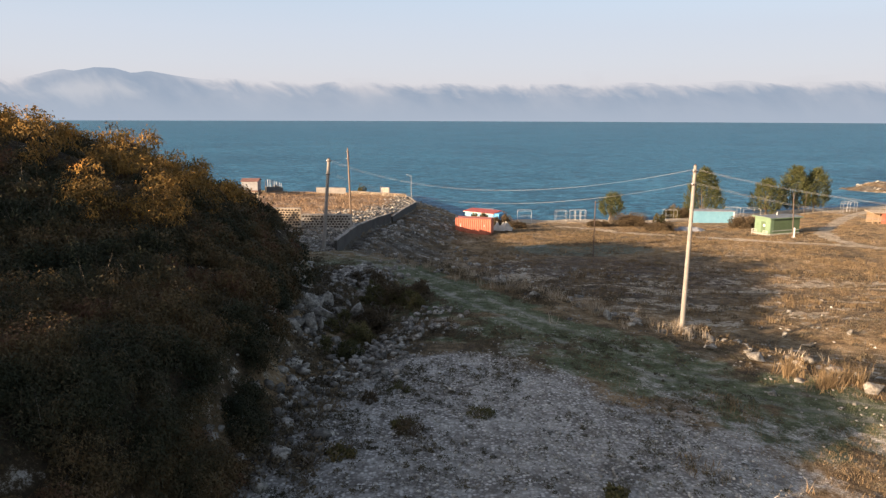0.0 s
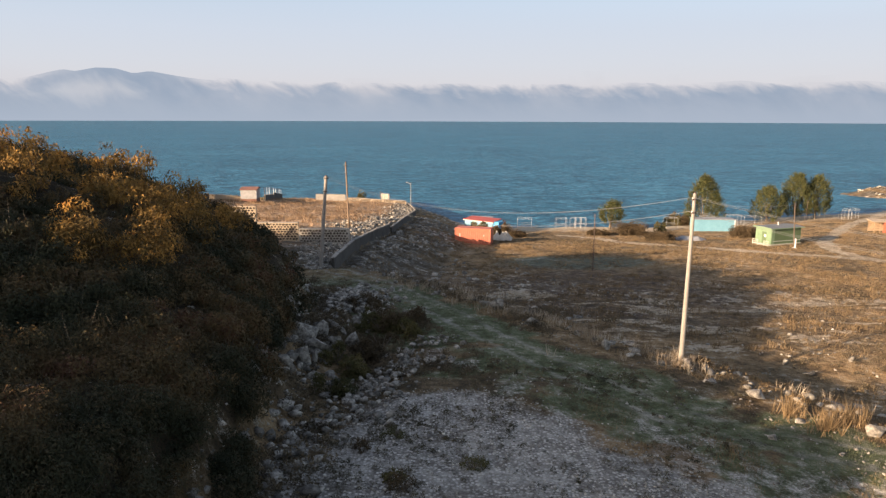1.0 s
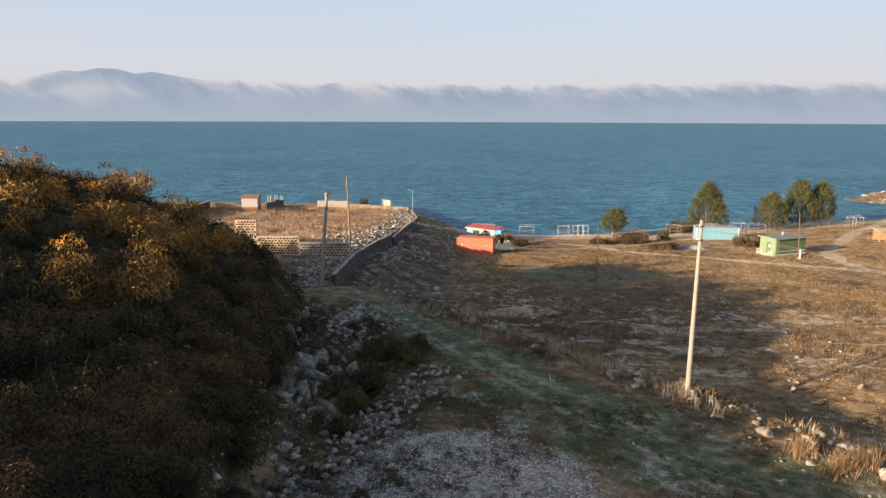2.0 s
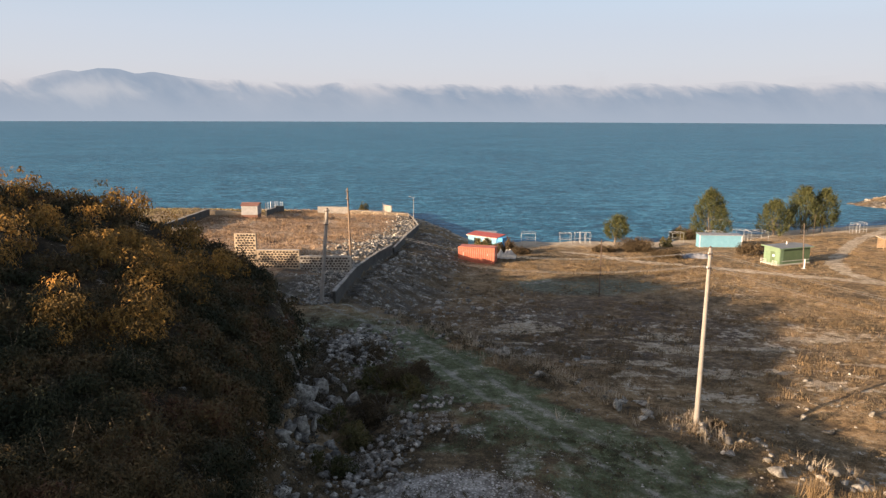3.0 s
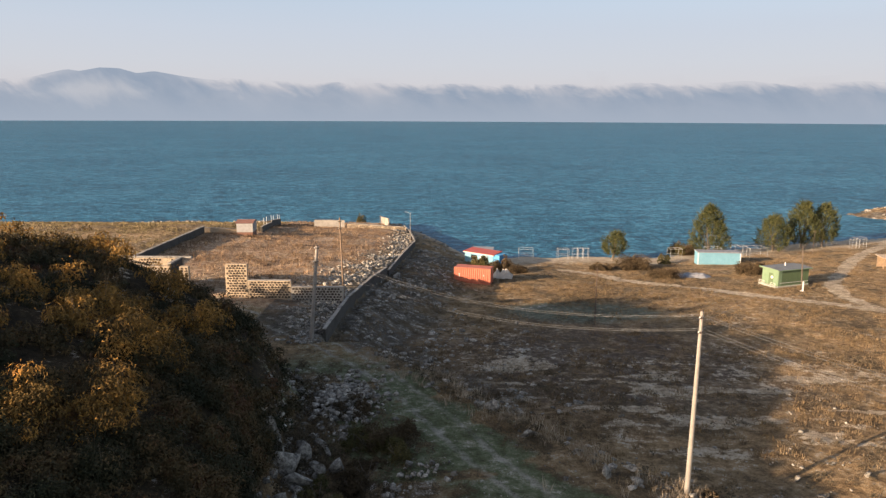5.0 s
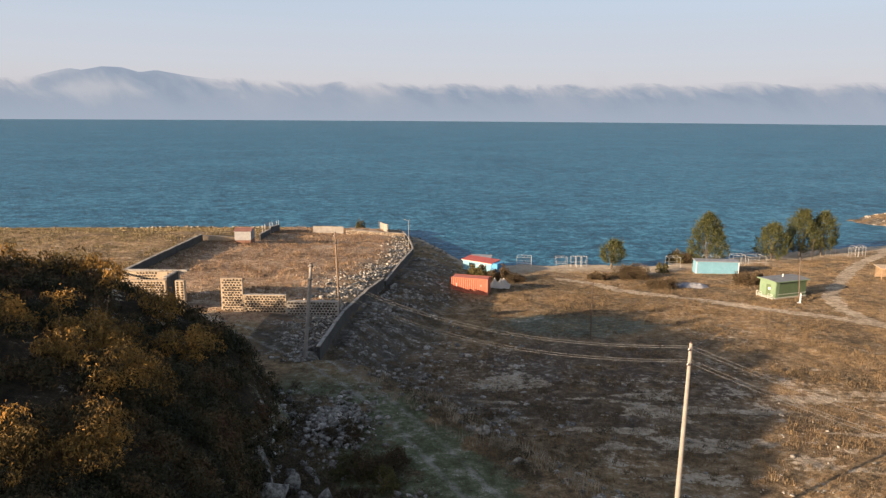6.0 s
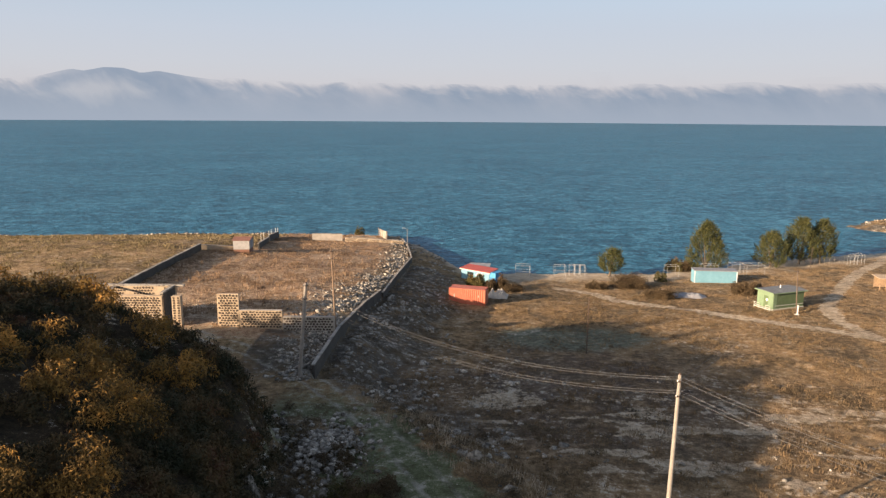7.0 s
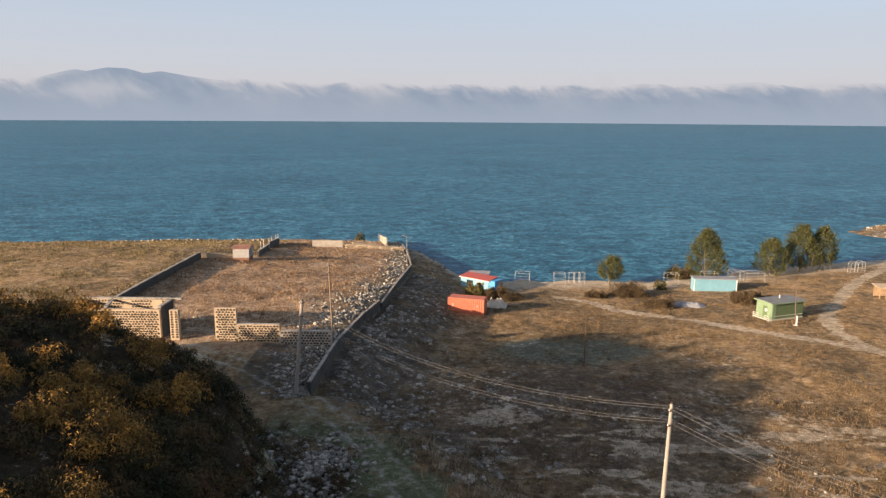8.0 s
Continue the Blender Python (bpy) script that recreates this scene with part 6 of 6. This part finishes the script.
def kiosk():
    turn = -38
    x, y = 9.3, 147.0
    z = gz(x, y) - 0.1
    ob = thing("kiosk", (x, y, z), turn, "turquoise beach kiosk with a bright red lean-to roof", "kiosk")
    part("wall", box(B(), (-0.6, 0, 1.3), (7.2, 2.8, 2.6), 0, 0.02), M_BLUE, ob)
    part("roof", box(B(), (-0.5, -0.1, 2.78), (7.8, 3.3, 0.12), 0, 0.01, (6, 0)), M_RED, ob, "bright red sheet roof")
    part("fascia", box(B(), (-0.5, -1.76, 2.5), (7.8, 0.06, 0.16)), M_TRIM, ob)
    part("porch_wall", box(B(), (3.85, -0.1, 1.35), (1.5, 2.7, 2.7), 0, 0.02), M_BLUED, ob, "bright blue side wall")
    part("window", box(B(), (-1.8, -1.42, 1.6), (1.6, 0.05, 0.9), 0, 0.01), M_GLASS, ob)
    part("shutter", box(B(), (0.8, -1.75, 1.9), (1.8, 0.7, 0.06), 0, 0.01, (25, 0)), M_WHITE, ob, "white raised shutter")
    ob = thing("cabin", (9.2, 153.2, gz(9.2, 153.2)), -10, "small turquoise cabin behind the kiosk", "cabin")
    part("wall", box(B(), (0, 0, 1.2), (4.4, 2.4, 2.4), 0, 0.02), M_BLUE, ob)
    part("roof", box(B(), (0, 0, 2.46), (4.7, 2.7, 0.1), 0, 0.01, (4, 0)), M_SHEET, ob)


kiosk()


def sheet_pile(x, y, w, d, h, turn, material, label, name):
    """A crumpled sheet lying over low rubbish."""
    n = 26
    u, v = np.meshgrid(np.linspace(-1, 1, n), np.linspace(-1, 1, n))
    rim = np.clip(1.15 - np.maximum(np.abs(u), np.abs(v)), 0, 0.6) / 0.6
    zz = h * rim * (0.25 + 1.5 * (fbm(u + x, v + y, 3.4, 6) + 0.5)) - 0.08
    idx = np.arange(n * n).reshape(n, n)
    f = np.stack([idx[:-1, :-1], idx[:-1, 1:], idx[1:, 1:], idx[1:, :-1]], -1).reshape(-1, 4)
    ob = tri_mesh(name, np.stack([u * w / 2, v * d / 2, zz], -1).reshape(-1, 3), f, material)
    ob.matrix_world = pose(x, y, gz(x, y), 0, 0, turn)
    tagged(ob, label, "debris")


sheet_pile(47.8, 131.4, 6.0, 3.0, 0.55, -8, M_SHEET, "grey crumpled tarpaulin lying in the dry grass", "tarpaulin")
sheet_pile(11.4, 127.6, 3.8, 3.0, 1.35, -10, M_SAND, "pale heap of sand beside the container", "sand_heap")
sheet_pile(44.5, 137.0, 3.0, 1.6, 0.4, 20, M_WOOD, "low heap of old boards near the bushes", "board_heap")


def beach_frame(x, y, w, tall, turn, label, arch=False):
    """An open shade frame of white pipe."""
    ob = thing("shade_frame", (x, y, gz(x, y) - 0.05), turn, label, "shade frame", "white beach frames")
    d, r = w * 0.75, 0.024
    for sx in (-1, 1):
        for sy in (-1, 1):
            part("leg", rod(B(), (sx * w / 2, sy * d / 2, 0), (sx * w / 2, sy * d / 2, tall), r, r, 6), M_PIPE, ob)
    for sy in (-1, 1):
        bm = B()
        if arch:
            pts = [(-w / 2 * math.cos(a), sy * d / 2, tall + w * 0.32 * math.sin(a)) for a in np.linspace(0, math.pi, 9)]
            for p, q in zip(pts, pts[1:]):
                rod(bm, p, q, r, r, 6)
        else:
            rod(bm, (-w / 2, sy * d / 2, tall), (w / 2, sy * d / 2, tall), r, r, 6)
        part("top_bar", bm, M_PIPE, ob)
        part("mid_bar", rod(B(), (-w / 2, sy * d / 2, tall * 0.45), (w / 2, sy * d / 2, tall * 0.45), r * 0.8, r * 0.8, 6), M_PIPE, ob)
    for sx in (-1, 0, 1):
        part("cross_bar", rod(B(), (sx * w / 2, -d / 2, tall), (sx * w / 2, d / 2, tall), r, r, 6), M_PIPE, ob)
    return ob


beach_frame(27.2, 155.6, 2.4, 2.4, 0, "white pipe shade frame on the beach")
for fx in (29.9, 31.1, 32.3):
    beach_frame(fx, 155.8, 1.1, 2.4, 5, "narrow white pipe shade frame on the beach")
beach_frame(19.0, 156.2, 3.2, 2.3, -8, "thin bluish pipe frame at the water's edge")
beach_frame(51.7, 154.6, 2.6, 2.4, 4, "white pipe shade frame beside bushes")
beach_frame(60.2, 155.0, 3.0, 2.6, 0, "white pipe shade frame behind the cabin")
beach_frame(66.2, 155.5, 2.7, 2.7, 3, "white pipe shade frame behind the cabin")
beach_frame(70.1, 155.9, 4.0, 2.3, 3, "long low white pipe frame behind the cabin")
beach_frame(98.0, 166.0, 1.6, 2.2, 0, "white arched shade frame on the beach", True)
beach_frame(100.1, 166.6, 1.6, 2.3, 0, "white arched shade frame on the beach", True)


def beach_fence():
    ob = thing("fence", (0, 0, 0), 0, "thin grey post fence along the beach", "fence")
    for k in range(13):
        x, y = 83.5 + k * 1.55, 164.5 + k * 0.65
        part("fence_post", rod(B(), (x, y, gz(x, y) - 0.1), (x, y, gz(x, y) + 1.5), 0.022, 0.018, 6), M_OLDPOLE, ob)
    for h in (0.9, 1.6):
        bm = B()
        for k in range(12):
            p = [Vector((83.5 + j * 1.55, 164.5 + j * 0.65, gz(83.5 + j * 1.55, 164.5 + j * 0.65) + h)) for j in (k, k + 1)]
            rod(bm, p[0], p[1], 0.014, 0.014, 5)
        part("fence_rail", bm, M_WOOD, ob)


beach_fence()


def wooden_stall():
    x, y = 86.8, 135.5
    ob = thing("stall", (x, y, gz(x, y)), -6, "open wooden stall with an orange side and flat roof", "stall")
    for sx in (-1.7, -0.6, 1.7):
        for sy in (-1.2, 1.2):
            part("post", box(B(), (sx, sy, 1.15), (0.14, 0.14, 2.3), 0, 0.01), M_WOOD, ob)
    part("roof", box(B(), (0.1, 0, 2.36), (4.4, 3.2, 0.12), 0, 0.01, (3, 0)), M_MORTAR, ob, "pale board roof")
    part("side_panel", box(B(), (1.1, -1.24, 1.1), (2.4, 0.06, 2.0), 0, 0.01), M_CONT, ob, "orange side panel")
    part("counter", box(B(), (-1.1, -1.2, 0.9), (1.2, 0.4, 0.08), 0, 0.01), M_WOOD, ob)
    part("back_panel", box(B(), (0, 1.24, 1.1), (3.4, 0.06, 2.0), 0, 0.01), M_WOOD, ob)


wooden_stall()


def headland():
    """A low stony spit far out in the lake."""
    n, m = 110, 60

    def lie(u, v):
        gx = 133 + 120 * u
        gy = 228 + 4 * np.sin(u * 5) + v * (4 + 26 * np.sqrt(u)) - 8 * u
        z = (1 - v * v) * (1.2 + 5.0 * u ** 0.5) * np.clip(u * 12, 0, 1) + 2.4 * fbm(gx, gy, 0.2, 90) + 0.9 * fbm(gx, gy, 0.9, 91) - 0.7
        return gx, gy, z
    gx, gy, z = lie(*np.meshgrid(np.linspace(0, 1, n), np.linspace(-1, 1, m)))
    idx = np.arange(n * m).reshape(m, n)
    f = np.stack([idx[:-1, :-1], idx[:-1, 1:], idx[1:, 1:], idx[1:, :-1]], -1).reshape(-1, 4)
    ob = tri_mesh("headland", np.stack([gx, gy, z], -1).reshape(-1, 3), f, M_GROUND, smooth=True)
    for key, share in (("scree", 0.75), ("brown_dulled", 0.6)):
        a = ob.data.attributes.new(key, "FLOAT", "POINT")
        a.data.foreach_set("value", np.clip(share + 1.8 * fbm(gx, gy, 0.25, 92).ravel() - 0.12 * z.ravel(), 0, 1).astype(np.float32))
    tagged(ob, "low stony headland with dry grass reaching into the lake", "headland", kind="structure")
    rr = np.random.default_rng(8)
    k = 900
    uu, vv = 0.05 + 0.95 * rr.random(k), np.where(rr.random(k) < 0.7, -0.84, 0.3) + 0.16 * rr.normal(size=k)
    x, y, top = lie(uu, vv)
    scatter_rocks("headland_stones", x, y, 0.25 + 0.6 * rr.random(k) ** 2.5, 10, "dark and pale boulders along the headland's waterline", 0.2, lift=top - height(x, y))


headland()
